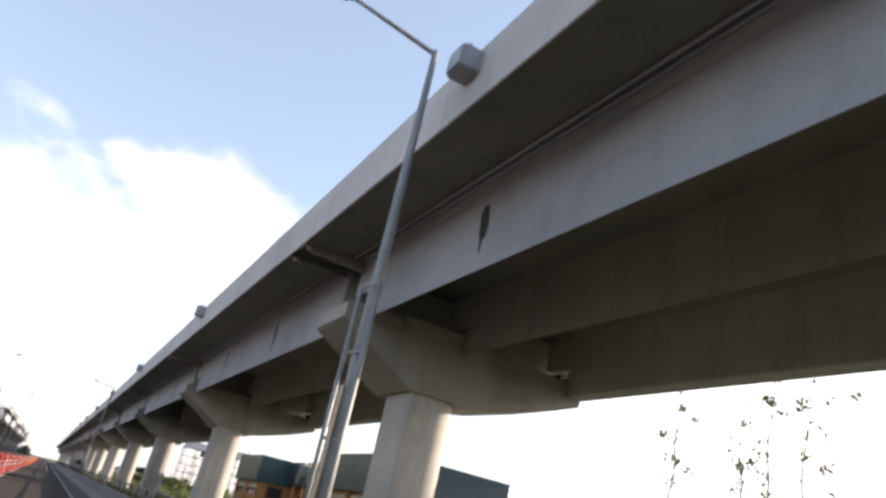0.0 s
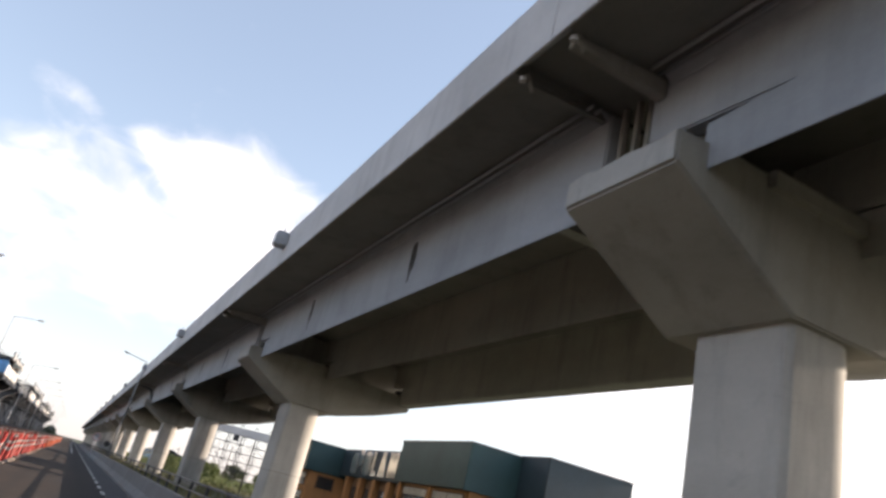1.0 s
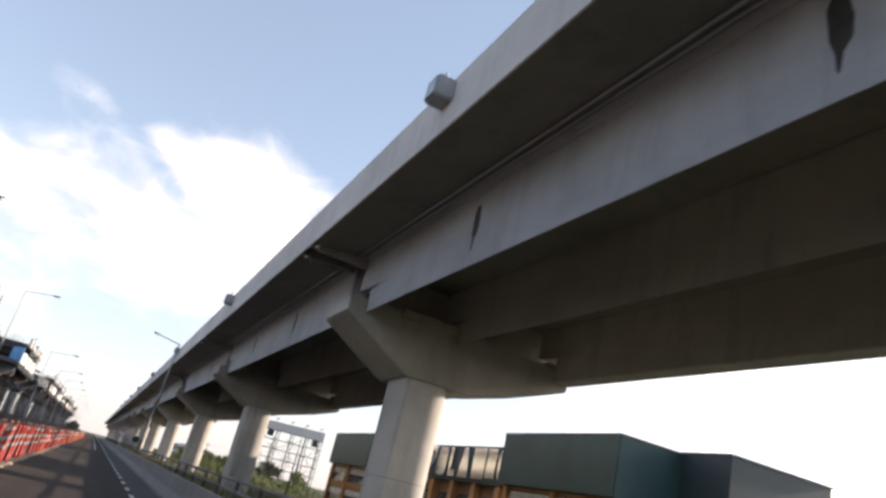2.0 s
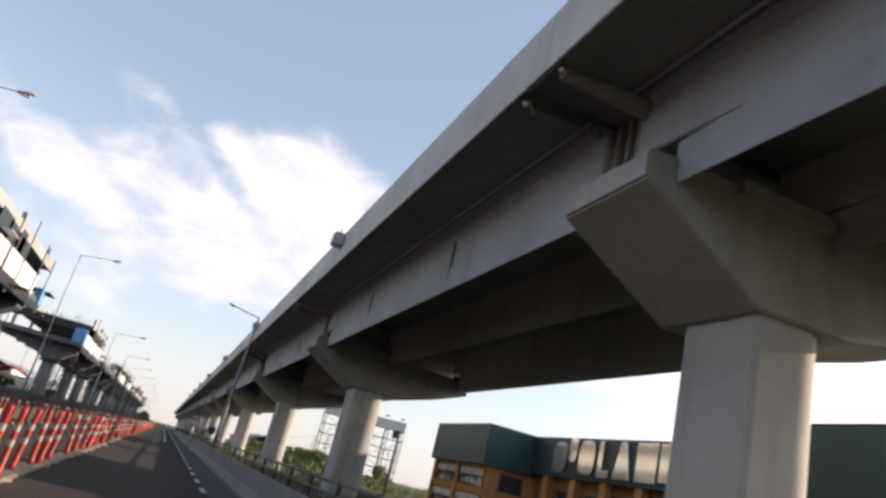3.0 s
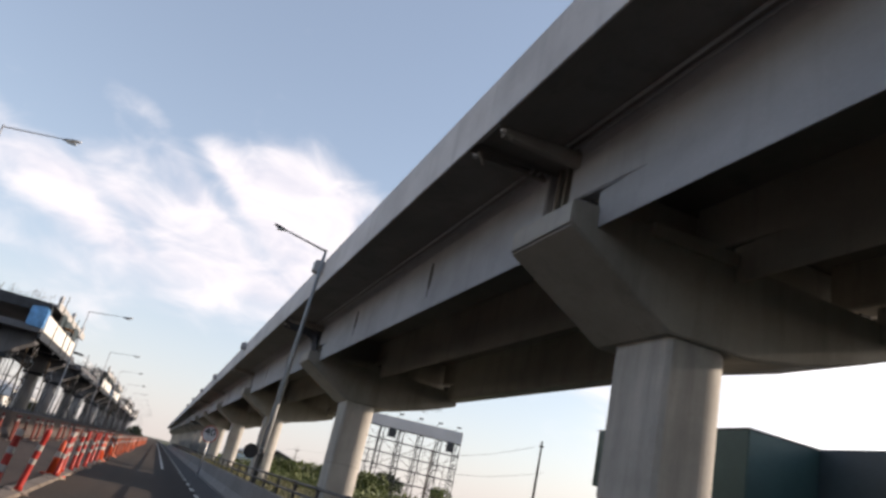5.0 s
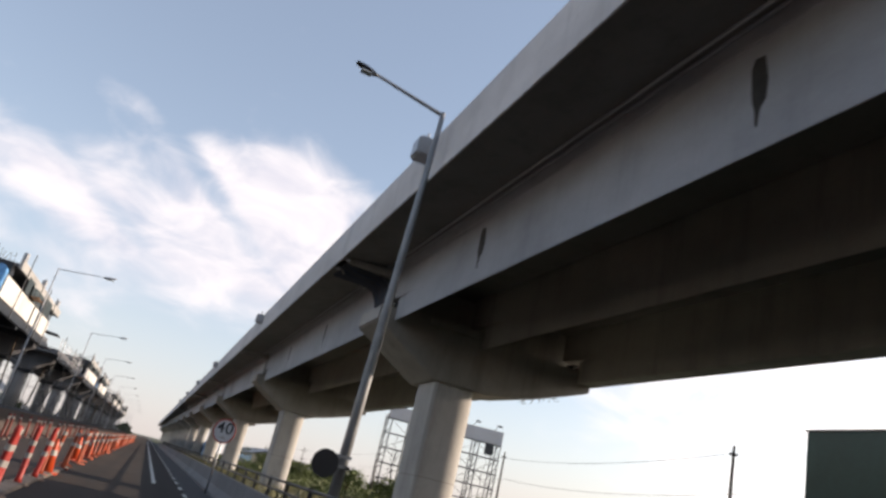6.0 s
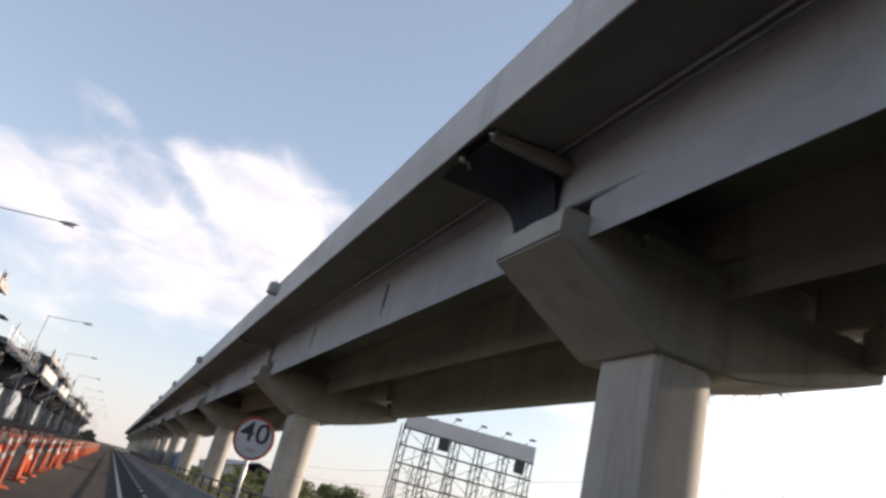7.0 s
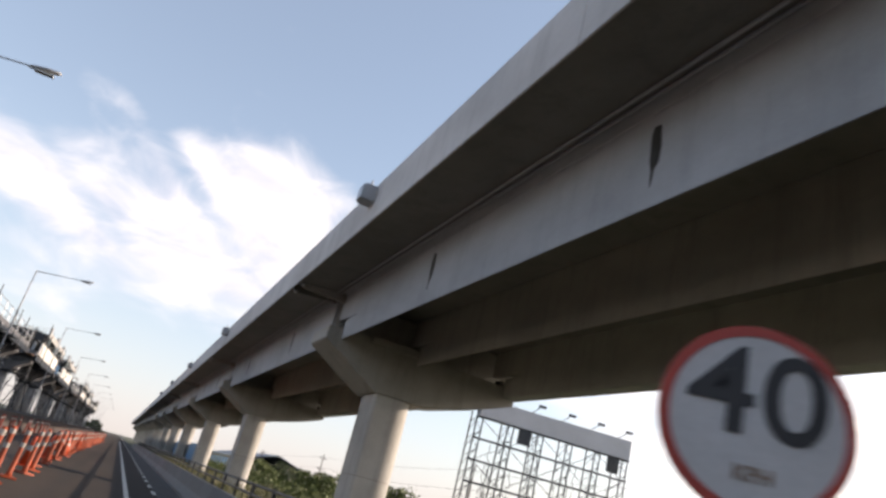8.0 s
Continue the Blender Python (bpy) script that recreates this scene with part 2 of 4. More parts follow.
SIGN_RED = surface("sign_red", (0.45, 0.045, 0.03), 0.4, 0.12, 3, 30, 0.02)
SIGN_BLACK = surface("sign_black", (0.02, 0.02, 0.025), 0.45, 0.2, 3, 30, 0.02)
HEADER = surface("billboard_header", (0.50, 0.50, 0.53), 0.6, 0.1, 0.5, 10, 0.03)
LENS = surface("lamp_lens", (0.55, 0.55, 0.52), 0.2, 0.1, 5, 20, 0.02)
BARK = surface("bark", (0.11, 0.08, 0.055), 0.9, 0.35, 3.0, 18, 0.5)
WOOD_POLE = surface("pole_wood", (0.09, 0.075, 0.065), 0.85, 0.3, 3.0, 18, 0.3)


def leaf_material(name, a, b):
    def build(nt, bsdf):
        geo = nt.nodes.new("ShaderNodeNewGeometry")
        col = ramp(nt, geo.outputs["Random Per Island"], [(0.0, a), (1.0, b)])
        col = mixed(nt, 0.5, col, ramp(nt, noise_node(nt, 0.7, 3), [(0.35, (0.5, 0.55, 0.45)), (0.7, (1.0, 1.0, 1.0))]), "MULTIPLY")
        nt.links.new(col, bsdf.inputs["Base Color"])
        bsdf.inputs["Roughness"].default_value = 0.6
        bsdf.inputs["Transmission Weight"].default_value = 0.0
    return material(name, build)


LEAF = leaf_material("leaves", (0.05, 0.075, 0.018), (0.17, 0.2, 0.05))
LEAF_DARK = leaf_material("dark_leaves", (0.02, 0.035, 0.012), (0.07, 0.095, 0.025))
DRY_GRASS = leaf_material("dry_grass", (0.085, 0.085, 0.03), (0.19, 0.17, 0.06))


def asphalt_build(nt, bsdf):
    col = ramp(nt, noise_node(nt, 0.35, 5, 0.6, (1, 0.18, 1)), [(0.3, (0.042, 0.030, 0.023)), (0.7, (0.074, 0.054, 0.041))])
    g = noise_node(nt, 60.0, 4, 0.7)
    co = nt.nodes.new("ShaderNodeNewGeometry")
    sep = nt.nodes.new("ShaderNodeSeparateXYZ")
    nt.links.new(co.outputs["Position"], sep.inputs[0])

    def math_node(op, a, b):
        n = nt.nodes.new("ShaderNodeMath")
        n.operation = op
        for k, v in enumerate((a, b)):
            if isinstance(v, (int, float)):
                n.inputs[k].default_value = v
            else:
                nt.links.new(v, n.inputs[k])
        return n.outputs[0]

    # the barrier's shadow is painted in: brown asphalt darkens towards the shoulder
    edge_wave = math_node("MULTIPLY", math_node("SUBTRACT", noise_node(nt, 0.5, 4, 0.6, (1, 0.25, 1)), 0.5), 1.6)
    across = math_node("ADD", math_node("MULTIPLY", math_node("ADD", sep.outputs[0], 0.9), 0.55), edge_wave)
    col = mixed(nt, ramp(nt, across, [(0.25, (0, 0, 0)), (0.95, (0.6, 0.6, 0.6))]), col, (0.03, 0.03, 0.033))
    col = mixed(nt, 0.5, col, ramp(nt, g, [(0.3, (0.55, 0.55, 0.55)), (0.7, (1.0, 1.0, 1.0))]), "MULTIPLY")
    # oil-darkened wheel tracks along the lane and random dark patches across it
    track = math_node("PINGPONG", sep.outputs[0], 0.85)
    col = mixed(nt, ramp(nt, track, [(0.55, (0, 0, 0)), (0.85, (0.4, 0.4, 0.4))]), col, (0.024, 0.021, 0.02))
    c = noise_node(nt, 0.8, 4, 0.6, (0.25, 1.0, 1), 0.5)
    col = mixed(nt, ramp(nt, c, [(0.56, (0, 0, 0)), (0.66, (0.5, 0.5, 0.5))]), col, (0.024, 0.022, 0.021))
    nt.links.new(col, bsdf.inputs["Base Color"])
    bsdf.inputs["Roughness"].default_value = 0.93
    bsdf.inputs["Specular IOR Level"].default_value = 0.25
    bumped(nt, bsdf, g, 0.3, 0.006)


ASPHALT = material("asphalt", asphalt_build)
SITE_PALE = concrete("pale_site_concrete", (0.38, 0.365, 0.345), 0.6)
# column concrete toned down to carry the shade across the road
SITE_COLUMN = concrete("shaded_column_concrete", (0.24, 0.23, 0.225), 0.7)
NET = surface("dark_site_net", (0.03, 0.045, 0.05), 0.8, 0.4, 2.0, 20, 0.3)
MUD = surface("muddy_road", (0.036, 0.018, 0.012), 0.9, 0.35, 0.7, 18, 0.4)
SHOULDER = surface("shoulder_asphalt", (0.05, 0.05, 0.055), 0.85, 0.3, 0.6, 50, 0.3)


def ground_build(nt, bsdf):
    col = ramp(nt, noise_node(nt, 0.25, 6, 0.65), [(0.35, (0.06, 0.078, 0.04)), (0.55, (0.105, 0.113, 0.075)), (0.7, (0.155, 0.15, 0.112))])
    g = noise_node(nt, 9.0, 6, 0.7)
    col = mixed(nt, 0.5, col, ramp(nt, g, [(0.3, (0.5, 0.5, 0.5)), (0.7, (1.0, 1.0, 1.0))]), "MULTIPLY")
    nt.links.new(col, bsdf.inputs["Base Color"])
    bsdf.inputs["Roughness"].default_value = 0.95
    bumped(nt, bsdf, g, 0.5, 0.05)


GROUND = material("rough_ground", ground_build)


def glass_build(nt, bsdf):
    bsdf.inputs["Base Color"].default_value = (0.03, 0.035, 0.04, 1)
    bsdf.inputs["Roughness"].default_value = 0.06
    bsdf.inputs["Specular IOR Level"].default_value = 0.9
    bumped(nt, bsdf, noise_node(nt, 1.3, 2), 0.06, 0.05)


GLASS = material("dark_window_glass", glass_build)


# ---- building blocks ----
class Mesh:
    """Collects faces for one mesh."""
    def __init__(self):
        self.v, self.f = [], []

    def add(self, verts, faces):
        n = len(self.v)
        self.v += [tuple(p) for p in verts]
        self.f += [tuple(i + n for i in f) for f in faces]
        return self

    def box(self, x0, x1, y0, y1, z0, z1, turn=None):
        vs = [Vector((x, y, z)) for z in (z0, z1) for x, y in ((x0, y0), (x1, y0), (x1, y1), (x0, y1))]
        if turn is not None:
            vs = [turn @ p for p in vs]
        return self.add(vs, [(3, 2, 1, 0), (4, 5, 6, 7), (0, 1, 5, 4), (1, 2, 6, 5), (2, 3, 7, 6), (3, 0, 4, 7)])

    def prism(self, outline, a, b, axis="y"):
        """An outline pushed along an axis: (x, z) along y, (x, y) along z, (y, z) along x."""
        def put(p, d):
            return {"y": (p[0], d, p[1]), "z": (p[0], p[1], d), "x": (d, p[0], p[1])}[axis]
        n = len(outline)
        vs = [put(p, a) for p in outline] + [put(p, b) for p in outline]
        fs = [tuple(range(n)), tuple(range(2 * n - 1, n - 1, -1))] + [(i, i + n, (i + 1) % n + n, (i + 1) % n) for i in range(n)]
        return self.add(vs, fs)

    def tube(self, p, q, r0, r1=None, sides=10):
        r1 = r0 if r1 is None else r1
        p, q = Vector(p), Vector(q)
        d = (q - p).normalized()
        s = d.orthogonal().normalized()
        t = d.cross(s)
        vs = [c + r * (s * math.cos(a) + t * math.sin(a)) for c, r in ((p, r0), (q, r1)) for a in [2 * math.pi * i / sides for i in range(sides)]]
        fs = [(i, (i + 1) % sides, (i + 1) % sides + sides, i + sides) for i in range(sides)]
        return self.add(vs, fs + [tuple(range(sides - 1, -1, -1)), tuple(range(sides, 2 * sides))])

    def path(self, pts, r, sides=5):
        """One continuous round cord through the points."""
        pts = [Vector(p) for p in pts]
        n = len(self.v)
        for i, p in enumerate(pts):
            d = (pts[min(i + 1, len(pts) - 1)] - pts[max(i - 1, 0)]).normalized()
            s = d.cross(Vector((0, 0, 1))).normalized()
            t = s.cross(d)
            self.v += [tuple(p + r * (s * math.cos(a) + t * math.sin(a))) for a in [2 * math.pi * k / sides for k in range(sides)]]
        for i in range(len(pts) - 1):
            for k in range(sides):
                self.f.append((n + i * sides + k, n + i * sides + (k + 1) % sides, n + (i + 1) * sides + (k + 1) % sides, n + (i + 1) * sides + k))
        return self

    def lathe(self, rings, sides=16, at=(0, 0)):
        vs = [(at[0] + r * math.cos(2 * math.pi * i / sides), at[1] + r * math.sin(2 * math.pi * i / sides), z) for r, z in rings for i in range(sides)]
        fs = [(k * sides + i, k * sides + (i + 1) % sides, (k + 1) * sides + (i + 1) % sides, (k + 1) * sides + i) for k in range(len(rings) - 1) for i in range(sides)]
        fs += [tuple(range(sides - 1, -1, -1)), tuple(range((len(rings) - 1) * sides, len(rings) * sides))]
        return self.add(vs, fs)

    def data(self, name, mat, bevel=0.0, smooth=False):
        me = bpy.data.meshes.new(name)
        me.from_pydata(self.v, [], self.f)
        bm = bmesh.new()
        bm.from_mesh(me)
        bmesh.ops.recalc_face_normals(bm, faces=bm.faces)
        if bevel:
            edges = [e for e in bm.edges if e.is_manifold and e.calc_face_angle(0) > 0.6]
            bmesh.ops.bevel(bm, geom=edges, offset=bevel, segments=2, affect="EDGES", clamp_overlap=True)
        bm.to_mesh(me)
        bm.free()
        if smooth:
            me.polygons.foreach_set("use_smooth", [True] * len(me.polygons))
        me.materials.append(mat)
        return me


def part(name, mesh, mat, parent, label="", bevel=0.0, smooth=False, at=None):
    ob = new(name, mesh if isinstance(mesh, bpy.types.Mesh) else mesh.data(name, mat, bevel, smooth))
    ob.parent = parent
    if at is not None:
        ob.matrix_basis = at
    return tagged(ob, label)


def thing(name, label, category, group="", at=None, kind=""):
    ob = new(name)
    if at is not None:
        ob.matrix_basis = at
    return tagged(ob, label, category, group, kind)


def solid(name, mesh, mat, label, category, kind="", group="", bevel=0.0, smooth=False, at=None):
    ob = new(name, mesh.data(name, mat, bevel, smooth))
    if at is not None:
        ob.matrix_basis = at
    return tagged(ob, label, category, group, kind)


# ---- ground and road ----
solid("ground", Mesh().add([(-2500, -400, -0.06), (2500, -400, -0.06), (2500, 3000, -0.06), (-2500, 3000, -0.06)], [(0, 1, 2, 3)]), GROUND, "dusty ground with patches of grass beside the highway", "ground", "structure")
solid("road", Mesh().box(-2.1, 1.55, -60, 900, -0.3, 0.0), ASPHALT, "worn brownish asphalt highway lane with dark wheel tracks", "road", "structure")
solid("shoulder", Mesh().box(1.55, 2.42, -60, 900, -0.3, -0.004), SHOULDER, "dark asphalt shoulder beside the concrete barrier", "road", "structure")
solid("closed_lane", Mesh().box(-5.6, -2.1, -60, 900, -0.3, -0.006), MUD, "closed lane of brown muddy paving behind the posts", "road", "structure")
solid("opposite_road", Mesh().box(-30, -6.35, -60, 900, -0.3, -0.01), ASPHALT, "opposite carriageway under the unfinished viaduct", "road", "structure")
edge = Mesh()
for i in range(150):
    y = -20 + i * 3.1
    edge.box(1.44, 1.56, y, y + 1.35, 0.0, 0.006)
solid("dashed_line", edge, ROAD_PAINT, "short white dashes painted along the shoulder", "road marking", "stuff")
solid("lane_line", Mesh().box(0.62, 0.74, 92, 260, 0.0, 0.006), ROAD_PAINT, "worn white lane line on the asphalt", "road marking", "structure")

# new-jersey barrier on the near side, in cast lengths
for i in range(40):
    y = -22 + i * 6.0
    b = Mesh().prism([(2.42, -0.05), (3.0, -0.05), (3.0, 0.08), (2.84, 0.3), (2.79, 0.70), (2.63, 0.70), (2.58, 0.3), (2.42, 0.08)], y + 0.012, y + 5.988)
    solid("concrete_barrier", b, BARRIER, "grey cast concrete road barrier with stained faces", "road barrier", group="barriers along the shoulder", bevel=0.012)
rail = thing("guard_rail", "dark steel railing behind the concrete barrier", "railing")
for z in (0.82, 1.04):
    part("rail", Mesh().tube((3.16, -20, z), (3.16, 215, z), 0.03, sides=8), DARK_STEEL, rail)
post_mesh = Mesh().box(-0.035, 0.035, -0.035, 0.035, -0.05, 1.08).data("post", DARK_STEEL, 0.006)
for i in range(98):
    part("post", post_mesh, DARK_STEEL, rail, at=pose(3.16, -19.5 + i * 2.4, 0))

# ---- the viaduct on the near side ----
STAINS = [11.15, 26.0, 34.4, 49.9, 58.1, 73.3, 81.7, 98.0, 106.6]
PIERS = [-6.0, 17.89, 41.88, 65.78, 88.69, 115.32, 143.23] + [143.23 + 25.5 * i for i in range(1, 15)]
FALL = 0.021  # cross fall of the deck


def drop(x):
    return FALL * (x - 5.6)


def column_outline(x0, x1, y0, y1, near, far):
    """Plan of a column: small chamfers on the road side, large round corners on the other."""
    pts = [(x0, y1 - near), (x0, y0 + near), (x0 + near, y0)]
    for i in range(12):
        a = radians(-90 + 90 * i / 11)
        pts.append((x1 - far + far * math.cos(a), y0 + far + far * math.sin(a)))
    for i in range(12):
        a = radians(90 * i / 11)
        pts.append((x1 - far + far * math.cos(a), y1 - far + far * math.sin(a)))
    return pts + [(x0 + near, y1)]


COL = (7.42, 8.92, -1.10, 0.55)


def pier():
    p = thing("bridge_pier", "concrete hammerhead pier carrying the viaduct girders", "bridge pier", "piers of the finished viaduct")
    x0, x1, y0, y1 = COL
    low = Mesh().prism(column_outline(x0, x1, y0, y1, 0.08, 0.64), -0.4, 1.98, "z")
    part("column_base", low, PIER_CONCRETE, p, "lower lift of the concrete column", smooth=False)
    part("column_joint", Mesh().prism(column_outline(x0 + 0.02, x1 - 0.02, y0 + 0.02, y1 - 0.02, 0.08, 0.62), 1.98, 2.01, "z"), CONCRETE, p)
    part("column", Mesh().prism(column_outline(x0, x1, y0, y1, 0.08, 0.64), 2.01, 4.9, "z"), PIER_CONCRETE, p)
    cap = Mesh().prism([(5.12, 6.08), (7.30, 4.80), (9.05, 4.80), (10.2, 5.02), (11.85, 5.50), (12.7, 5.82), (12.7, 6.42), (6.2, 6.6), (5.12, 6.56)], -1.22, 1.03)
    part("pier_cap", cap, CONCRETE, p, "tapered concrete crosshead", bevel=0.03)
    # wall between the notched girder ends, added to close off the sky behind
    part("gap_wall", Mesh().prism([(6.4, 6.5), (12.76, 6.38), (12.76, 7.9), (6.4, 8.02)], 0.3, 0.62), INNER, p, bevel=0.02)
    for i, gx in enumerate(GIRDERS):
        for y, h in ((-0.55, 0.22), (1.02, 0.06)):
            part("bearing", Mesh().box(gx + 0.02, gx + 0.26, y - h, y + h, 6.42, 6.86 - drop(gx)), RUBBER, p, "dark rubber bearing pad")
    # plinth also added to fill the bearing gap, so no sky shows through
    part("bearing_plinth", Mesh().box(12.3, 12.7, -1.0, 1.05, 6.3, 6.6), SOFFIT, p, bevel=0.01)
    # tie beam along the crosshead's edge, between the girders
    part("tie_beam", Mesh().box(6.7, 8.56, -1.34, -1.2, 6.38, 6.64), CONCRETE, p, "concrete tie beam between the girders", bevel=0.015)
    # open joint of the overhang: bracket beams on both sides, drain stubs, posts on the crosshead, a higher link slab
    part("bracket_beam", Mesh().prism([(3.98, 7.72), (5.6, 7.68), (5.6, 8.0), (3.98, 7.87)], -0.3, -0.12), CONCRETE, p, "deep concrete bracket beam below the deck overhang", bevel=0.012)
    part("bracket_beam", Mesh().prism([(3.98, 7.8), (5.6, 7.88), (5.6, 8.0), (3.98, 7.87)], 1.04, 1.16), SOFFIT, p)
    for y in (-0.3, 0.95):
        part("drain_pipe", Mesh().tube((3.99, y, 7.9), (4.14, y + 0.03, 7.66), 0.04, 0.035, 8), CONCRETE, p, "pale drain pipe stub", smooth=True)
        part("drain_collar", Mesh().tube((3.93, y, 7.8), (3.93, y, 7.74), 0.06, sides=8), PARAPET, p)
    for y in (0.2, 0.48, 0.8):
        part("joint_post", Mesh().box(5.74, 5.84, y - 0.045, y + 0.045, 6.5, 8.1), CONCRETE, p, bevel=0.01)
    part("link_slab", Mesh().prism([(3.975, 8.14), (3.975, 8.22), (14.4, 8.0), (14.4, 7.92)], -0.36, 1.06), SOFFIT, p, "link slab over the joint in the shaded deck tone")
    # lighter concrete on the end face stands in for skylight from the west
    part("end_face", Mesh().prism([(-1.19, 6.11), (1.0, 6.11), (1.0, 6.5), (0.62, 6.56), (0.4, 6.5), (-0.3, 6.54), (-0.7, 6.49), (-1.19, 6.53)], 5.1, 5.125, "x"), PIER_CONCRETE, p, "crosshead end face, toned lighter as if lit by the sky", bevel=0.006)
    return p


GIRDERS = [5.62, 8.58, 12.18]
WEBS = (0.28, 0.3, 0.6)  # width of each girder


def girder_mesh(x, length, width):
    """A deep concrete girder with notched ends that rest on the crossheads; the foot of a thin web is splayed upward on
    its inner side, shaped to keep its underside out of the camera's view.
    """
    zb, zt, s, n, d = 6.155 - drop(x), 8.03 - drop(x), 0.16, 1.1, 0.74
    side = [(s, zb), (length - n, zb), (length - n, zb + d), (length - n - 0.8, zb + d + 0.03), (length, zb + d + 0.13), (length, zt), (0, zt), (0, zb + d), (s, zb + d)]
    m = Mesh().prism(side, x, x + width, "x")
    if width < 0.5:
        m.v = [(px, py, zb + 0.34) if px > x + 0.1 and abs(pz - zb) < 1e-6 else (px, py, pz) for px, py, pz in m.v]
    return m


stain_pts = [(-0.05, 0.42), (0.13, 0.44), (0.19, 0.30), (0.14, -0.18), (0.07, -0.36), (0.035, -0.62), (0.0, -0.62), (-0.03, -0.36), (-0.13, -0.24), (-0.14, 0.05)]


def span(y0, y1):
    s = thing("viaduct_span", "concrete viaduct span of girders, deck slab and parapets", "viaduct span", "spans of the finished viaduct", pose(0, y0, 0))
    length = y1 - y0
    a, b = 0.95, length - 0.02  # girder ends, from one pier's line to the next
    for i, x in enumerate(GIRDERS):
        g = part("girder", girder_mesh(x, b - a, WEBS[i]), GIRDER if i == 0 else INNER, s, "" if i == 0 else "inner girder in the shaded concrete tone", bevel=0.025, at=pose(0, a, 0))
        if i == 0:
            marks = [y - y0 for y in STAINS if y0 < y < y1] or [8.0, length - 7.6]
            for yy in marks:
                w = random.uniform(0.8, 1.15)
                part("water_stain", Mesh().prism([(py * w, pz * random.uniform(0.95, 1.05)) for py, pz in stain_pts], x - 0.006, x + 0.01, "x"), STAIN, g, "dark water stain below a deck drain", at=pose(0, yy - a, 7.17))
            # mortar that ran out of the formwork along the top of the web
            for _ in range(5):
                yy, w = random.uniform(2, length - 3), random.uniform(0.06, 0.22)
                part("mortar_spill", Mesh().prism([(-w, 0.0), (-w * 0.3, -0.035), (w * 0.6, -0.02), (w, 0.012), (0.1 * w, 0.02)], x - 0.015, x + 0.01, "x"), PARAPET, g, "pale run of hardened mortar", at=pose(0, yy, 7.96))
    part("web_fillet", Mesh().prism([(5.48, 8.0), (5.615, 7.88), (5.615, 8.02), (5.48, 8.02)], 1.0, length - 0.36), GIRDER, s, "sloped fillet between web and overhang")
    for cx, cz in ((5.36, 7.93), (5.2, 7.92)):
        part("conduit", Mesh().tube((cx, 0.9, cz), (cx, length - 0.4, cz), 0.032, sides=8), GREY_PAINT, s, "grey conduit below the overhang", smooth=True)
    for i in (0, 1):
        xa, xb = GIRDERS[i] + WEBS[i], GIRDERS[i + 1]
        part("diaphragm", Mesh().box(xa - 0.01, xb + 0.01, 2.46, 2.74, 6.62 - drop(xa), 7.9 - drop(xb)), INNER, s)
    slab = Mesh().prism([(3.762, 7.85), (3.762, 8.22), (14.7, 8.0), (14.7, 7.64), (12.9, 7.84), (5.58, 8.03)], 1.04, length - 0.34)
    part("deck_slab", slab, SOFFIT, s, "concrete deck soffit with shade put into its tone")
    n = 3
    for i in range(n):
        ya, yb = length * i / n + 0.006, length * (i + 1) / n - 0.006
        prof = [(3.75, 7.835), (3.79, 7.835), (3.82, 7.96), (4.18, 8.28), (4.04, 8.5), (3.97, 9.03), (3.775, 9.04), (3.75, 9.015)]
        part("parapet", Mesh().prism(prof, ya, yb), PARAPET, s, bevel=0.008)
        part("far_parapet", Mesh().prism([(14.45, 8.0), (14.72, 7.6), (14.72, 8.85), (14.5, 8.85)], ya, yb), PARAPET, s)
    return s


first_pier = pier()
first_pier.matrix_basis = pose(0, PIERS[0], 0)
for y in PIERS[1:]:
    copy_thing(first_pier, pose(0, y, 0))
for y0, y1 in zip(PIERS, PIERS[1:]):
    span(y0, y1)

# boxes hung on the parapet's outer face
for y in (9.05, 32.8, 56.8, 81.3, 107.3, 135.5, 160.0, 185.0, 210.0):
    box = thing("junction_box", "grey metal electrical box on the parapet", "junction box", "boxes along the parapet", pose(3.74, y, 8.66))
    part("casing", Mesh().box(-0.36, 0.03, -0.26, 0.26, -0.22, 0.24), GREY_PAINT, box, bevel=0.03)
    part("lid", Mesh().box(-0.385, -0.362, -0.22, 0.22, -0.18, 0.2), GALVANISED, box, "dull metal lid", bevel=0.008)
    part("conduit", Mesh().tube((-0.14, 0, 0.24), (-0.14, 0, 0.46), 0.03, sides=8), GALVANISED, box)

# navy sheet closing the open joint: flat under the gap of the overhang, then hanging down between the girder ends
SHEET = [(3.99, 7.84), (4.4, 7.77), (4.8, 7.73), (5.15, 7.68), (5.38, 7.58), (5.5, 7.42), (5.54, 7.2), (5.56, 7.0), (5.57, 6.78)]
k = 14
vs = []
for i, (x, z) in enumerate(SHEET):
    for j in range(k + 1):
        v = j / k
        fold = 0.035 * math.sin(11 * v + 0.8 * i) + 0.02 * math.sin(23 * v - 1.3 * i)
        loose = min(1.0, i / 3)
        vs.append((x - abs(fold) * loose * (1.0 if i > 4 else 0.2), 88.6 + (2.1 - 0.08 * i) * v + 0.03 * math.sin(1.7 * i), z - 0.06 * math.sin(math.pi * v) * loose - (abs(fold) if i < 5 else 0.05 * math.sin(9 * v))))
fs = [(i * (k + 1) + j, i * (k + 1) + j + 1, (i + 1) * (k + 1) + j + 1, (i + 1) * (k + 1) + j) for i in range(len(SHEET) - 1) for j in range(k)]
sheet = Mesh().add(vs, fs).add([(x + 0.006, yy, z + 0.01) for x, yy, z in vs], fs)
solid("hanging_sheet", sheet, NAVY, "dark navy sheet hung across the open deck joint", "tarpaulin", smooth=True)
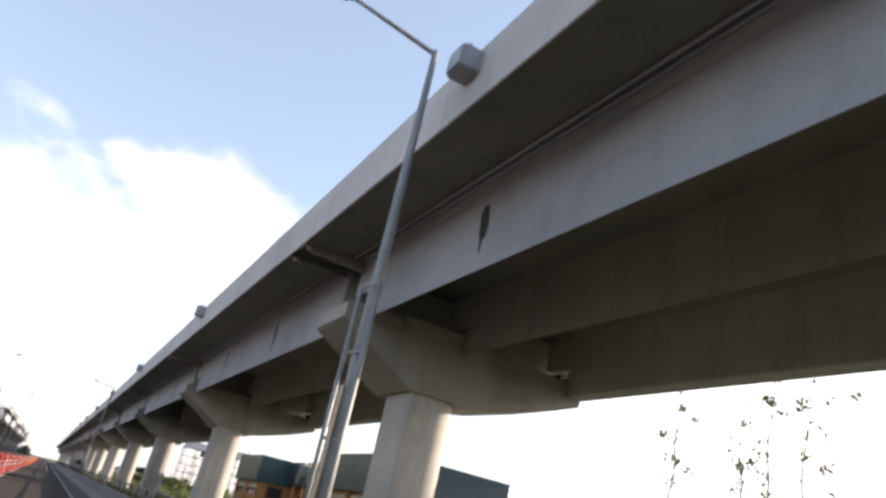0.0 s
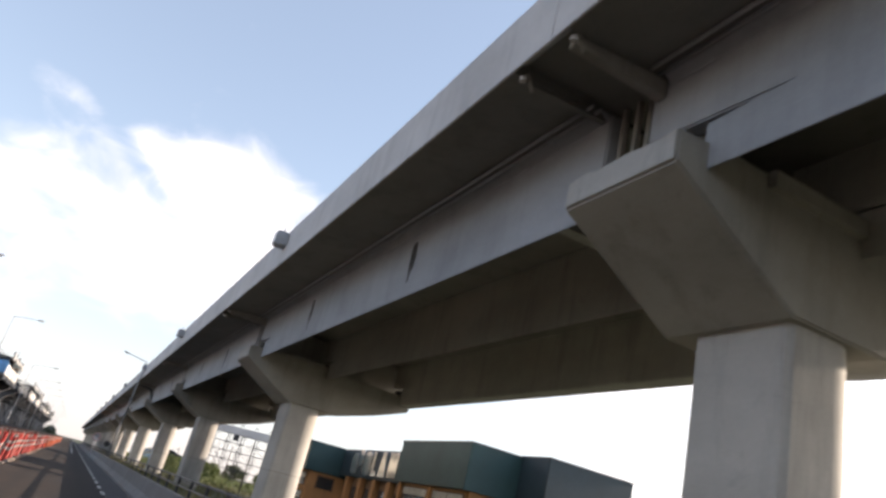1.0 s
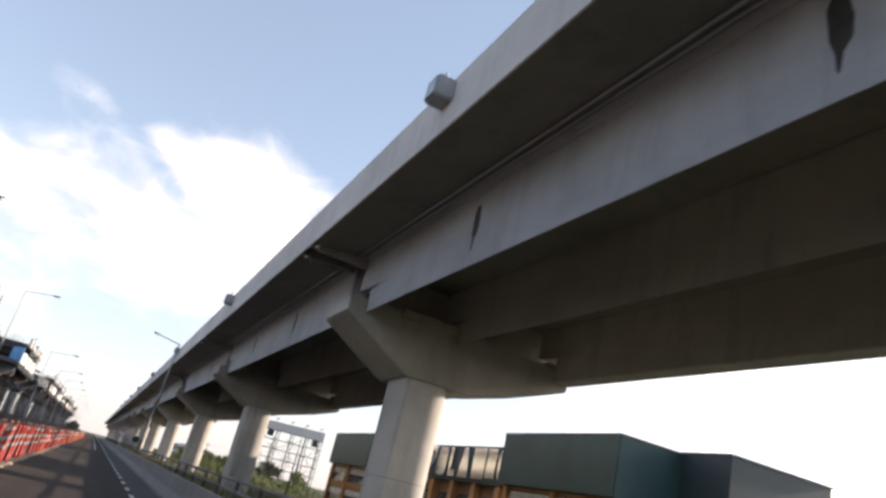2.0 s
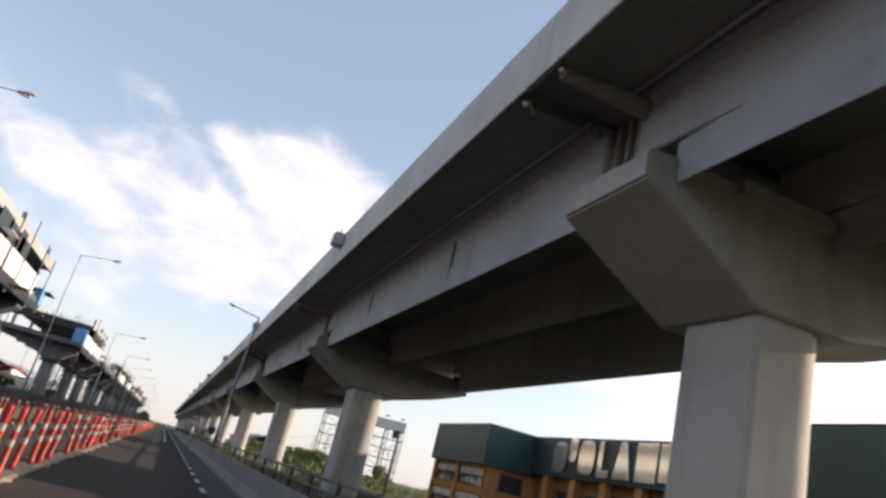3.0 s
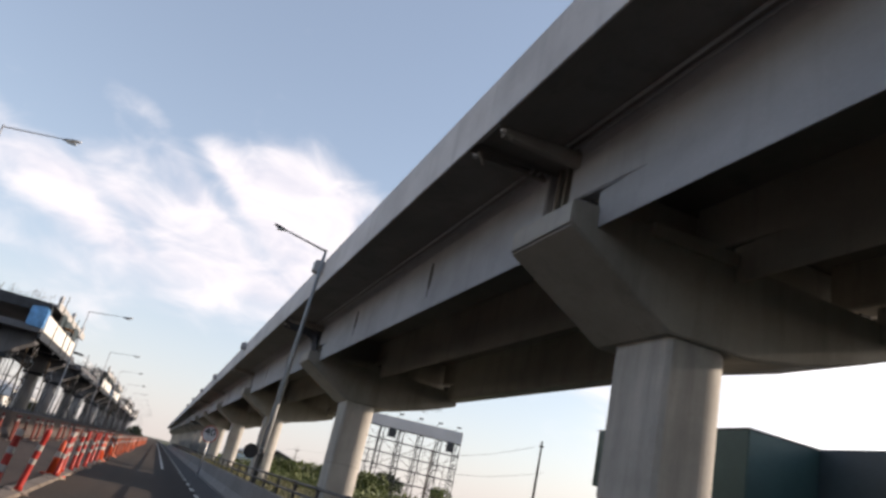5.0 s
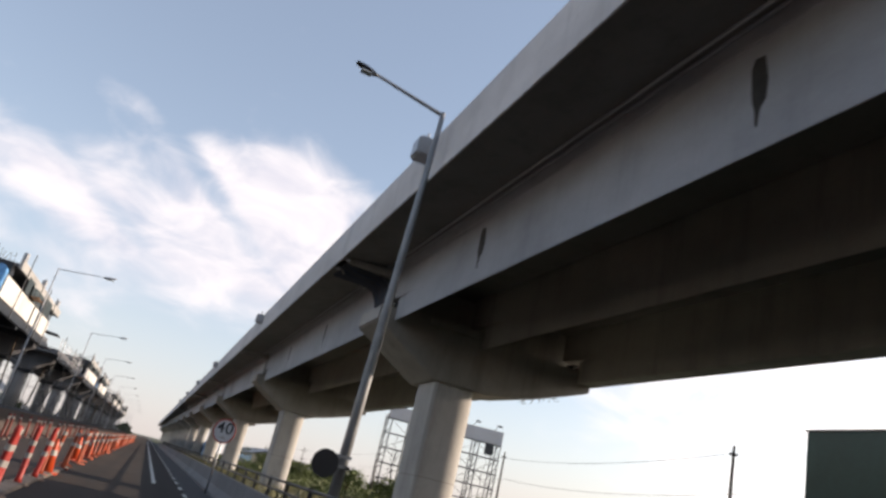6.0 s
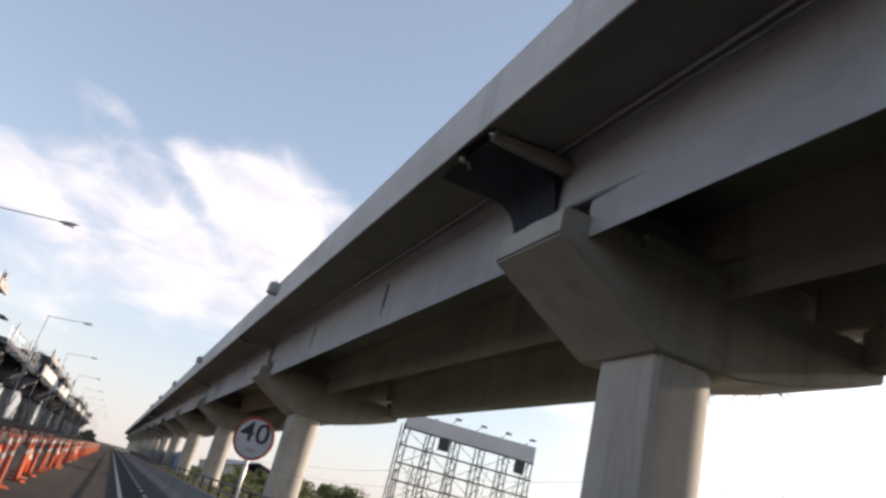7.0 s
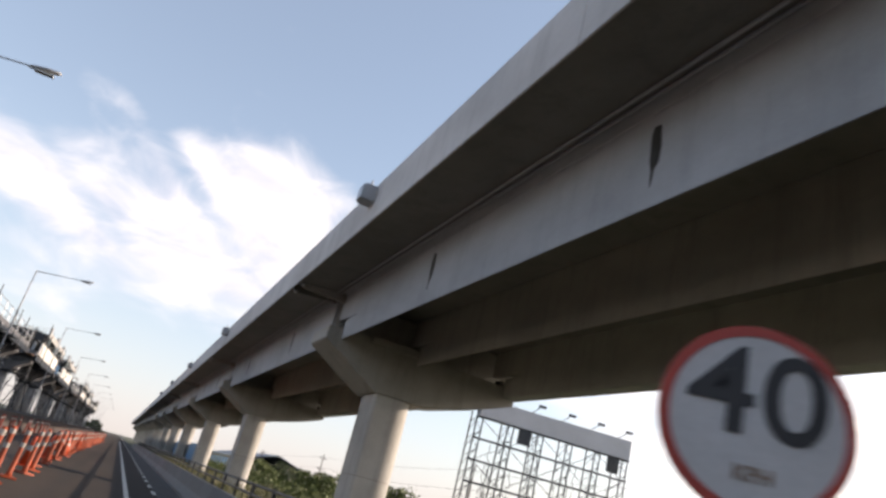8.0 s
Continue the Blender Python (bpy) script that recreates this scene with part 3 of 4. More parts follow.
for y in (88.95, 89.6):
    strap = [(x - 0.075, y + 0.02 * i, z - 0.1) for i, (x, z) in enumerate(SHEET[:7])]
    solid("sling_strap", Mesh().path([(3.97, y, 7.86)] + strap[1:], 0.014, 6), STRAP, "blue webbing strap holding the hung sheet", "strap", group="straps round the sheet")


# loose bars and wire hanging below the far edge past one pier
rnd = random.Random(11)
hang = thing("hanging_wire", "tangle of thin loose wires hanging below the deck", "wire")
for k in range(16):
    y = 89.6 + rnd.uniform(0, 2.6)
    x = 12.74
    pts = [(x, y, 6.05), (x + rnd.uniform(-0.05, 0.1), y + rnd.uniform(-0.08, 0.08), 5.93), (x + rnd.uniform(-0.1, 0.15), y + rnd.uniform(-0.25, 0.25), 5.72 + rnd.uniform(-0.1, 0.15))]
    part("wire_end", Mesh().path(pts, 0.012, 5), DARK_STEEL, hang)


# ---- street lamps ----
def street_lamp(x, y, top, reach, toward, label, group, r=0.085, lean=0.0, steel=None):
    steel = steel or LAMP_STEEL
    lamp = thing("street_lamp", label, "street lamp", group, pose(x, y, 0, 0, lean, 0))
    part("base_plate", Mesh().box(-0.2, 0.2, -0.2, 0.2, -0.06, 0.03), steel, lamp, bevel=0.01)
    part("pole", Mesh().lathe([(r * 1.25, 0.0), (r * 1.15, top * 0.35), (r * 0.9, top * 0.7), (r * 0.62, top)], 14), steel, lamp, smooth=True)
    sx = -1 if toward < 0 else 1
    part("arm", Mesh().tube((0, 0, top - 0.06), (sx * reach * 0.78, 0, top + 0.2), r * 0.53, r * 0.38, 8), steel, lamp)
    head = Mesh()
    x0, x1, z = sx * reach * 0.76, sx * reach, top + 0.18
    rings = [(0.0, 0.035, 0.03), (0.15, 0.08, 0.045), (0.55, 0.11, 0.055), (0.9, 0.08, 0.04), (1.0, 0.03, 0.02)]
    vs = []
    for q, hw, hh in rings:
        for i in range(10):
            a = 2 * math.pi * i / 10
            vs.append((x0 + (x1 - x0) * q, hw * math.cos(a), z + 0.1 * q + hh * math.sin(a)))
    fs = [(k * 10 + i, k * 10 + (i + 1) % 10, (k + 1) * 10 + (i + 1) % 10, (k + 1) * 10 + i) for k in range(4) for i in range(10)] + [tuple(range(9, -1, -1)), tuple(range(40, 50))]
    h = part("lamp_head", head.add(vs, fs), GREY_PAINT if toward > 0 else DARK_STEEL, lamp, "flat lamp head", smooth=True)
    part("lens", Mesh().box(min(x0, x1) + 0.14, max(x0, x1) - 0.12, -0.08, 0.08, z - 0.05, z - 0.02), LENS, h)
    return lamp


NEAR_LAMP = "grey galvanised street lamp with one arm beside the viaduct"
for y, lean in ((9.65, -0.5), (80.2, 1.3)):
    street_lamp(3.3, y, 9.1, 2.1, -1, NEAR_LAMP, "street lamps beside the viaduct", lean=lean)
for x, y, top in ((-9.6, 31.0, 9.5), (-9.15, 56.5, 9.5), (-7.7, 79.6, 9.5), (-6.75, 106.9, 8.1), (-6.75, 131.5, 8.05)):
    street_lamp(x, y, top, 2.3 if y < 100 else 2.75, 1, "tall grey street lamp over the opposite carriageway", "street lamps across the road", 0.046, steel=FAR_LAMP)
for i in range(9):
    street_lamp(-6.9, 156.0 + 25 * i, 8.3, 2.7, 1, "tall grey street lamp over the opposite carriageway", "street lamps across the road", 0.046, steel=FAR_LAMP)

# frame of steel tubes round the first lamp
fr = thing("steel_frame", "tall open frame of grey steel tube round the lamp post", "steel frame")
for y, top in ((9.32, 4.66), (10.1, 4.76)):
    part("upright", Mesh().tube((3.2, y - 0.06, -0.06), (3.2, y, top), 0.036, sides=10), LAMP_STEEL, fr, smooth=True)
for z in (4.72, 3.66, 2.4):
    part("crossbar", Mesh().tube((3.2, 9.3, z - 0.09), (3.2, 10.08, z), 0.026, sides=8), LAMP_STEEL, fr)
# added strip: its cream colour imitates the sunlit edge of the lamp post
part("sunlit_strip", Mesh().box(3.12, 3.15, 9.58, 9.67, 1.2, 3.1), CREAM, fr, "narrow cream strip standing in for sunlight on the lamp post")

# round sign on the second lamp, seen from its dark back
back = thing("round_sign_back", "dark round metal sign fixed to the lamp post", "road sign", at=pose(2.92, 79.75, 1.56))
part("disc", Mesh().tube((0, -0.012, 0), (0, 0.012, 0), 0.24, sides=32), SIGN_BLACK, back, bevel=0.004)
part("clamp", Mesh().box(-0.04, 0.46, 0.012, 0.06, -0.03, 0.03).box(0.36, 0.46, 0.012, 0.5, -0.03, 0.03), GALVANISED, back)
part("clamp", Mesh().box(-0.04, 0.44, 0.012, 0.06, 0.14, 0.2), GALVANISED, back)


# ---- speed limit sign ----
def ring_mesh(r0, r1, y, depth, n=48):
    m = Mesh()
    vs, fs = [], []
    for i in range(n):
        a = 2 * math.pi * i / n
        c, s = math.cos(a), math.sin(a)
        vs += [(r0 * c, y, r0 * s), (r1 * c, y, r1 * s), (r1 * c, y + depth, r1 * s), (r0 * c, y + depth, r0 * s)]
    for i in range(n):
        j = (i + 1) % n
        for k in range(4):
            fs.append((4 * i + k, 4 * i + (k + 1) % 4, 4 * j + (k + 1) % 4, 4 * j + k))
    return m.add(vs, fs)


def digits_mesh(text, size):
    cu = bpy.data.curves.new("digits", "FONT")
    cu.body, cu.size, cu.extrude, cu.offset = text, size, 0.002, 0.005 if size > 0.3 else 0.003
    cu.align_x, cu.align_y = "CENTER", "CENTER"
    tmp = new("digits_tmp", cu)
    me = bpy.data.meshes.new_from_object(tmp.evaluated_get(bpy.context.evaluated_depsgraph_get()))
    bpy.data.objects.remove(tmp)
    return me


SIGN_R = 0.40
sign = thing("speed_limit_sign", "round white speed limit sign with red rim on a steel post", "road sign", at=pose(2.28, 92.42, 0.02, 0, 0, -28))
part("post", Mesh().tube((0, 0.06, -0.1), (0, 0.06, 2.3), 0.035, sides=12), GALVANISED, sign, smooth=True)
plate = part("plate", Mesh().tube((0, 0, 0), (0, 0.014, 0), SIGN_R, sides=48), SIGN_WHITE, sign, "white sign face", at=pose(0, 0, 2.0))
part("rim", ring_mesh(SIGN_R * 0.885, SIGN_R * 1.0, -0.006, 0.016), SIGN_RED, plate, "red painted rim")
for text, x in (("4", -0.148), ("0", 0.148)):
    me = digits_mesh(text, 0.52)
    me.materials.clear()
    me.materials.append(SIGN_BLACK)
    part("digit", me, SIGN_BLACK, plate, "black numeral", at=pose(x, -0.006, 0.09, 90, 0, 0) @ Matrix.Diagonal((1.1, 1.0, 1.0, 1.0)))
me = digits_mesh("KPH", 0.085)
me.materials.clear()
me.materials.append(PALE_BASE)
tagged(part("small_print", me, PALE_BASE, plate, "small faded letters below the number", at=pose(0, -0.006, -0.225, 90, 0, 0)), kind="stuff")
for z in (1.85, 2.15):
    part("bracket", Mesh().box(-0.1, 0.1, 0.014, 0.05, z - 0.02, z + 0.02), GALVANISED, sign)


# ---- delineator posts and cones along the lane ----
def delineator(tall, label, bands, plastic=None, foot=None):
    d = thing("delineator_post", label, "delineator post", "posts along the lane")
    part("base", Mesh().prism([(-0.17, 0.0), (0.17, 0.0), (0.14, 0.05), (-0.14, 0.05)], -0.18, 0.18), foot or PALE_BASE, d, "" if foot else "dusty rubber base", bevel=0.012)
    part("tube", Mesh().lathe([(0.07, 0.05), (0.05, 0.12), (0.045, tall - 0.1), (0.049, tall - 0.06), (0.04, tall)], 14), plastic or RED, d, smooth=True)
    for z in bands:
        part("band", Mesh().lathe([(0.0505, z), (0.0505, z + 0.095)], 14), WHITE_BAND, d, "white reflective band", smooth=False)
    return d


def cone():
    c = thing("traffic_cone", "bright orange traffic cone with a white collar", "traffic cone", "cones along the lane")
    part("base", Mesh().box(-0.2, 0.2, -0.2, 0.2, 0.0, 0.04), CONE, c, bevel=0.015)
    part("body", Mesh().lathe([(0.155, 0.04), (0.06, 0.7), (0.03, 0.78)], 18), CONE, c, smooth=True)
    part("collar", Mesh().lathe([(0.108, 0.4), (0.089, 0.53)], 18), WHITE_BAND, c, "white reflective collar")
    return c


random.seed(7)
post_kinds = [delineator(1.04, "red plastic delineator post with two white bands", (0.46, 0.68)), delineator(1.0, "red plastic delineator post with a white band at its top", (0.42, 0.66, 0.9)), delineator(1.02, "dusty orange delineator post on an orange base", (0.62, 0.88), ORANGE, ORANGE)]
for k, p in enumerate(post_kinds):
    p.matrix_basis = pose(-1.82, (2.0, 3.3, 85.4)[k], 0)
stations, y = [], 4.6
while y < 200:
    stations.append(y)
    y += random.choice((1.6, 2.1, 2.6)) if 92 < y < 122 else random.choice((0.5, 1.5, 1.9, 2.3, 2.7)) if y > 50 else random.choice((0.7, 1.3, 1.7, 2.1))
stations = [y for y in stations if not 55.5 < y < 73.5] + [56.2, 57.5, 58.9, 60.3, 61.77, 63.08, 66.0, 68.19, 72.85]
for y in sorted(stations):
    lean_x, lean_y = random.gauss(0, 1.6), random.gauss(3.5, 2.2)
    copy_thing(post_kinds[2] if y > 86 else random.choice(post_kinds[:2]), pose(-1.8 + random.gauss(0, 0.05) + 0.0009 * max(0, y - 60), y, 0, lean_x, lean_y, random.uniform(0, 90)))
for i in range(25):
    solid("kerb_block", Mesh().prism([(-1.98, -0.02), (-1.64, -0.02), (-1.67, 0.045), (-1.95, 0.045)], 40.0 + i * 2.0, 41.96 + i * 2.0), KERB, "low dusty concrete kerb block under the posts", "kerb", group="kerb blocks along the lane", bevel=0.015)
first_cone = cone()
first_cone.matrix_basis = pose(-1.86, 58.9, 0)
for y in (63.9, 73.4, 86.4, 95.0, 101.5, 112.3, 118.8, 124.4, 133.0, 141.5, 150.0, 21.0, 34.0):
    copy_thing(first_cone, pose(-1.9 + random.gauss(0, 0.06), y, 0, 0, 0, random.uniform(0, 90)))
far_post = delineator(0.95, "dusty red delineator post near the median", (0.75,), DUSTY_RED)
tagged(far_post, group="posts along the median")
far_post.matrix_basis = pose(-4.9, 60.0, 0)
y = 4.0
while y < 150:
    y += random.choice((1.4, 2.0, 2.6))
    copy_thing(far_post, pose(-4.9 + random.gauss(0, 0.06), y, 0, random.gauss(0, 2), random.gauss(0, 2), 0))

# median barrier in cast lengths, with plastic barriers in front further on
for i in range(52):
    y = -18 + i * 6.0
    m = Mesh().prism([(-6.25, -0.05), (-5.6, -0.05), (-5.6, 0.1), (-5.78, 0.36), (-5.83, 1.02), (-6.02, 1.02), (-6.07, 0.36), (-6.25, 0.1)], y + 0.012, y + 5.985)
    solid("median_barrier", m, MEDIAN, "dark brown concrete median barrier", "road barrier", group="barriers of the median", bevel=0.012)


block_mesh = Mesh().prism([(-0.07, 0.0), (0.07, 0.0), (0.05, 0.14), (-0.05, 0.14)], -0.12, 0.12).data("glare_block", SITE_CONCRETE, 0.01)
for i in range(150):
    ob = new("glare_block", block_mesh)
    ob.matrix_basis = pose(-5.925, 30.0 + i * 0.95, 1.02)
    tagged(ob, "grey plastic block on the median barrier", "barrier block", "blocks on the median barrier")


def plastic_barrier():
    b = thing("plastic_barrier", "orange water-filled plastic road barrier", "road barrier", "plastic barriers in a row")
    part("shell", Mesh().prism([(-0.24, 0.0), (0.24, 0.0), (0.22, 0.2), (0.1, 0.42), (0.08, 0.84), (-0.08, 0.84), (-0.1, 0.42), (-0.22, 0.2)], -0.72, 0.72), BARRIER_ORANGE, b, bevel=0.03)
    part("cap", Mesh().tube((0, 0.3, 0.83), (0, 0.3, 0.87), 0.06, sides=12), RED, b)
    return b


first_barrier = plastic_barrier()
first_barrier.matrix_basis = pose(-2.35, 128.0, 0)
for i in range(1, 44):
    copy_thing(first_barrier, pose(-2.35 + random.gauss(0, 0.04), 128.0 + 1.62 * i, 0, 0, 0, random.gauss(0, 2)))


# ---- the unfinished viaduct across the road ----
def elevated_module(y0, y1, upper, seed):
    """One two-level stretch of elevated structure on a pair of portal piers."""
    rnd = random.Random(seed)
    d = thing("elevated_deck", "unfinished two-level concrete deck on portal piers", "elevated structure", "stretches of the unfinished structure")
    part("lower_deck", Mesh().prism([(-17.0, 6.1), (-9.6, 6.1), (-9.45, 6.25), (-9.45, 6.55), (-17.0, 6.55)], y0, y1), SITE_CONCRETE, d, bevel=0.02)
    part("lower_edge_beam", Mesh().box(-9.62, -9.38, y0 + 0.3, y1 + 0.6, 5.75, 6.2), DARK_STEEL, d, "dark longitudinal steel beam", bevel=0.02)
    if upper:
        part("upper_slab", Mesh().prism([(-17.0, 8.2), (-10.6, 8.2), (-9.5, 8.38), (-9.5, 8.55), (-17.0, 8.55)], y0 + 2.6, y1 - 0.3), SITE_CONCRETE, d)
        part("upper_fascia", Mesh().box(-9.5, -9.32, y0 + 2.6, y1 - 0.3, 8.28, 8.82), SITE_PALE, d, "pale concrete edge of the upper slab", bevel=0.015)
        part("crossbeam", Mesh().box(-16.8, -9.7, y0 + 2.3, y0 + 3.2, 7.75, 8.5), DARK_STEEL, d, "dark crossbeam under the slab", bevel=0.03)
        part("crossbeam", Mesh().box(-16.8, -9.9, y1 - 1.2, y1 - 0.4, 7.8, 8.2), DARK_STEEL, d, bevel=0.03)
        for y in (y0 + 2.8, (y0 + y1) / 2 + 1, y1 - 0.9):
            for x in (-10.3, -16.4):
                part("post", Mesh().box(x - 0.14, x + 0.14, y - 0.14, y + 0.14, 6.5, 8.22), GREY_PAINT, d, bevel=0.02)
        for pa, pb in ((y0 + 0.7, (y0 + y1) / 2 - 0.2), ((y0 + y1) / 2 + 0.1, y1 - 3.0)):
            # part of the sunlight on these panels is put into their pale colour
            part("edge_panel", Mesh().prism([(-9.5, 6.5), (-9.36, 6.3), (-9.36, 7.5), (-9.5, 7.5)], pa, pb), PALE_WALL, d, "edge panel of the lower deck, pale as if sunlit", bevel=0.015)
        rebar = Mesh()
        for _ in range(110):
            x, y = rnd.uniform(-16.5, -9.7), y0 + rnd.choice((rnd.uniform(2.7, 3.3), rnd.uniform(2.7, y1 - y0 - 1)))
            rebar.tube((x, y, 8.5), (x + rnd.gauss(0, 0.12), y + rnd.gauss(0, 0.1), 8.5 + rnd.uniform(0.25, 0.85)), 0.014, sides=4)
        tagged(part("rebar", rebar, BARK, d, "rusty reinforcing steel standing up from the slab"), kind="stuff")
        part("brace", Mesh().tube((-10.3, y0 + 2.8, 6.6), (-10.3, y0 + 6.0, 8.15), 0.05, sides=6), DARK_STEEL, d)
        for k in range(3):
            y = y0 + 3.0 + k * (y1 - y0 - 4) / 2.2
            part("bollard_light", Mesh().lathe([(0.16, 8.8), (0.16, 9.25), (0.1, 9.3)], 10, (-9.42, y)), GREY_PAINT, d)
    else:
        for k in range(9):
            y = y0 + 0.5 + k * (y1 - y0 - 1) / 8
            part("guard_post", Mesh().tube((-9.55, y, 6.5), (-9.55 + rnd.uniform(-0.04, 0.04), y, 7.6), 0.03, sides=6), GALVANISED, d)
        for z in (7.05, 7.55):
            part("guard_rail", Mesh().tube((-9.55, y0 + 0.5, z), (-9.55, y1 - 0.5, z), 0.022, sides=6), GALVANISED, d)
    if seed in (1, 2, 3):
        part("tarpaulin", Mesh().prism([(-10.5, 6.45), (-9.42, 6.4), (-9.36, 7.7), (-9.6, 7.9), (-10.5, 7.75)], y0 - 0.1, y0 + 0.5), BLUE, d, "bright blue plastic sheet on the deck's end", bevel=0.05)
    part("wing_plate", Mesh().prism([(-11.2, 7.2), (-9.0, 7.05), (-9.0, 7.14), (-11.2, 7.34)], y1 + 0.3, y1 + 2.2), DARK_STEEL, d, "dark projecting plate")
    if seed in (2, 5):
        part("tarpaulin", Mesh().box(-9.75, -9.32, y1 - 0.4, y1 + 0.7, 6.2, 7.2), BLUE, d, "bright blue plastic sheet on the deck's end", bevel=0.05)
    # props and stagings along the edge, nets, loose timber and boxes on the decks
    for k in range(7):
        y = y0 + 1.0 + k * (y1 - y0 - 2) / 6 + rnd.uniform(-0.4, 0.4)
        if rnd.random() < 0.75:
            part("edge_post", Mesh().tube((-9.28, y, rnd.uniform(5.4, 6.0)), (-9.28 + rnd.uniform(-0.05, 0.05), y, rnd.uniform(8.9, 9.7) if upper else 7.9), 0.035, sides=6), DARK_STEEL, d)
        if rnd.random() < 0.5:
            z = rnd.choice((5.6, 6.0, 7.6)) if upper else 5.7
            w = rnd.uniform(0.8, 2.0)
            part("staging_board", Mesh().box(-9.4, -8.7 + rnd.uniform(-0.2, 0.2), y, y + w, z, z + 0.06), rnd.choice((BROWN, DARK_STEEL, GREY_PAINT)), d, "narrow working platform on the deck's edge")
    for k in range(4):
        y, w, h = rnd.uniform(y0 + 1, y1 - 4), rnd.uniform(1.2, 3.2), rnd.uniform(0.6, 1.5)
        if upper:
            part("site_net", Mesh().box(-9.33, -9.3, y, y + w, 7.5, 8.25 + 0.1 * k), NET, d, "dark hanging site net")
        z = 8.55 if upper else 6.55
        part("timber_load", Mesh().box(-11.6 + 0.3 * k, -10.2, y, y + w, z, z + 0.16 * h), rnd.choice((BROWN, GREY_PAINT, SITE_PALE, DARK_STEEL)), d, bevel=0.03)
    for k in range(5):
        y = rnd.uniform(y0 + 3, y1 - 3)
        part("prop", Mesh().tube((-10.4 + rnd.uniform(-2.5, 0.5), y, -0.05), (-10.4 + rnd.uniform(-2.0, 0.6), y + rnd.uniform(-0.8, 0.8), 6.1), 0.06, sides=6), rnd.choice((DARK_STEEL, BARK, GALVANISED)), d, "slim steel prop below the deck")
    part("crossbeam", Mesh().box(-16.6, -9.5, y0 + 8.5, y0 + 9.3, 5.55, 6.12), DARK_STEEL, d, bevel=0.03)
    part("crossbeam", Mesh().box(-16.6, -9.5, y0 + 13.5, y0 + 14.2, 5.55, 6.12), DARK_STEEL, d, bevel=0.03)
    part("bottom_beam", Mesh().box(-12.6, -12.0, y0 + 0.4, y1 - 0.2, 5.6, 6.12), DARK_STEEL, d, "dark steel beam below the deck", bevel=0.02)
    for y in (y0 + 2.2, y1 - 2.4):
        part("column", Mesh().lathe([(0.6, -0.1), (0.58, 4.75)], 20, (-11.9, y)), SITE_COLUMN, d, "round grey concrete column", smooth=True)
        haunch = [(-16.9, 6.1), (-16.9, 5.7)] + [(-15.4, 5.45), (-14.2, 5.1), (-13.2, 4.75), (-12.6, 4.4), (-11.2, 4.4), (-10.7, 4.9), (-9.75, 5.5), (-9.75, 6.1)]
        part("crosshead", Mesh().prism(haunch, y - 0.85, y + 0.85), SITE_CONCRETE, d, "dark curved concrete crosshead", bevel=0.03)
        part("formwork_bracket", Mesh().box(-12.7, -11.1, y - 0.75, y + 0.75, 4.1, 4.36), DARK_STEEL, d, "dark steel clamp round the column head", bevel=0.02)
    for tx, ty in ((-11.6, y0 + 4.4), (-12.2, y1 - 1.2)):
        for dx in (0, 1.5):
            for dy in (0, 1.5):
                part("scaffold_upright", Mesh().tube((tx + dx, ty + dy, -0.05), (tx + dx, ty + dy, 6.0), 0.028, sides=6), DARK_STEEL, d)
        sc = Mesh()
        for k in range(5):
            z = 0.4 + k * 1.35
            for a, b in (((0, 0), (1.5, 0)), ((1.5, 0), (1.5, 1.5)), ((1.5, 1.5), (0, 1.5)), ((0, 1.5), (0, 0))):
                sc.tube((tx + a[0], ty + a[1], z), (tx + b[0], ty + b[1], z), 0.02, sides=5)
                if z < 5:
                    sc.tube((tx + a[0], ty + a[1], z), (tx + b[0], ty + b[1], z + 1.3), 0.016, sides=5)
        tagged(part("scaffold_bracing", sc, GALVANISED, d), kind="stuff")
    for k in range(3):
        x, y, h = rnd.uniform(-16.5, -11), rnd.uniform(y0 + 4, y1 - 4), rnd.uniform(0.6, 1.4)
        part("pallet_load", Mesh().box(x, x + rnd.uniform(0.8, 2.4), y, y + rnd.uniform(1, 3), -0.05, h), rnd.choice((PALE_WALL, GREY_PAINT, BROWN)), d, "stacked building material", bevel=0.04)


for k, (ya, yb, up) in enumerate(((8.0, 28.5, True), (35.0, 55.5, True), (60.5, 82.6, True), (109.2, 130.6, True), (138.5, 160.0, False), (166.5, 189.0, True), (194.0, 216.0, True), (222.0, 243.0, False), (249.0, 271.0, True), (277.0, 299.0, True), (305.0, 327.0, False), (333.0, 356.0, True))):
    elevated_module(ya, yb, up, k)


# ---- the shop building on the far side ----
shop = thing("shop_building", "low shop with deep teal fascia above ochre walls", "building")


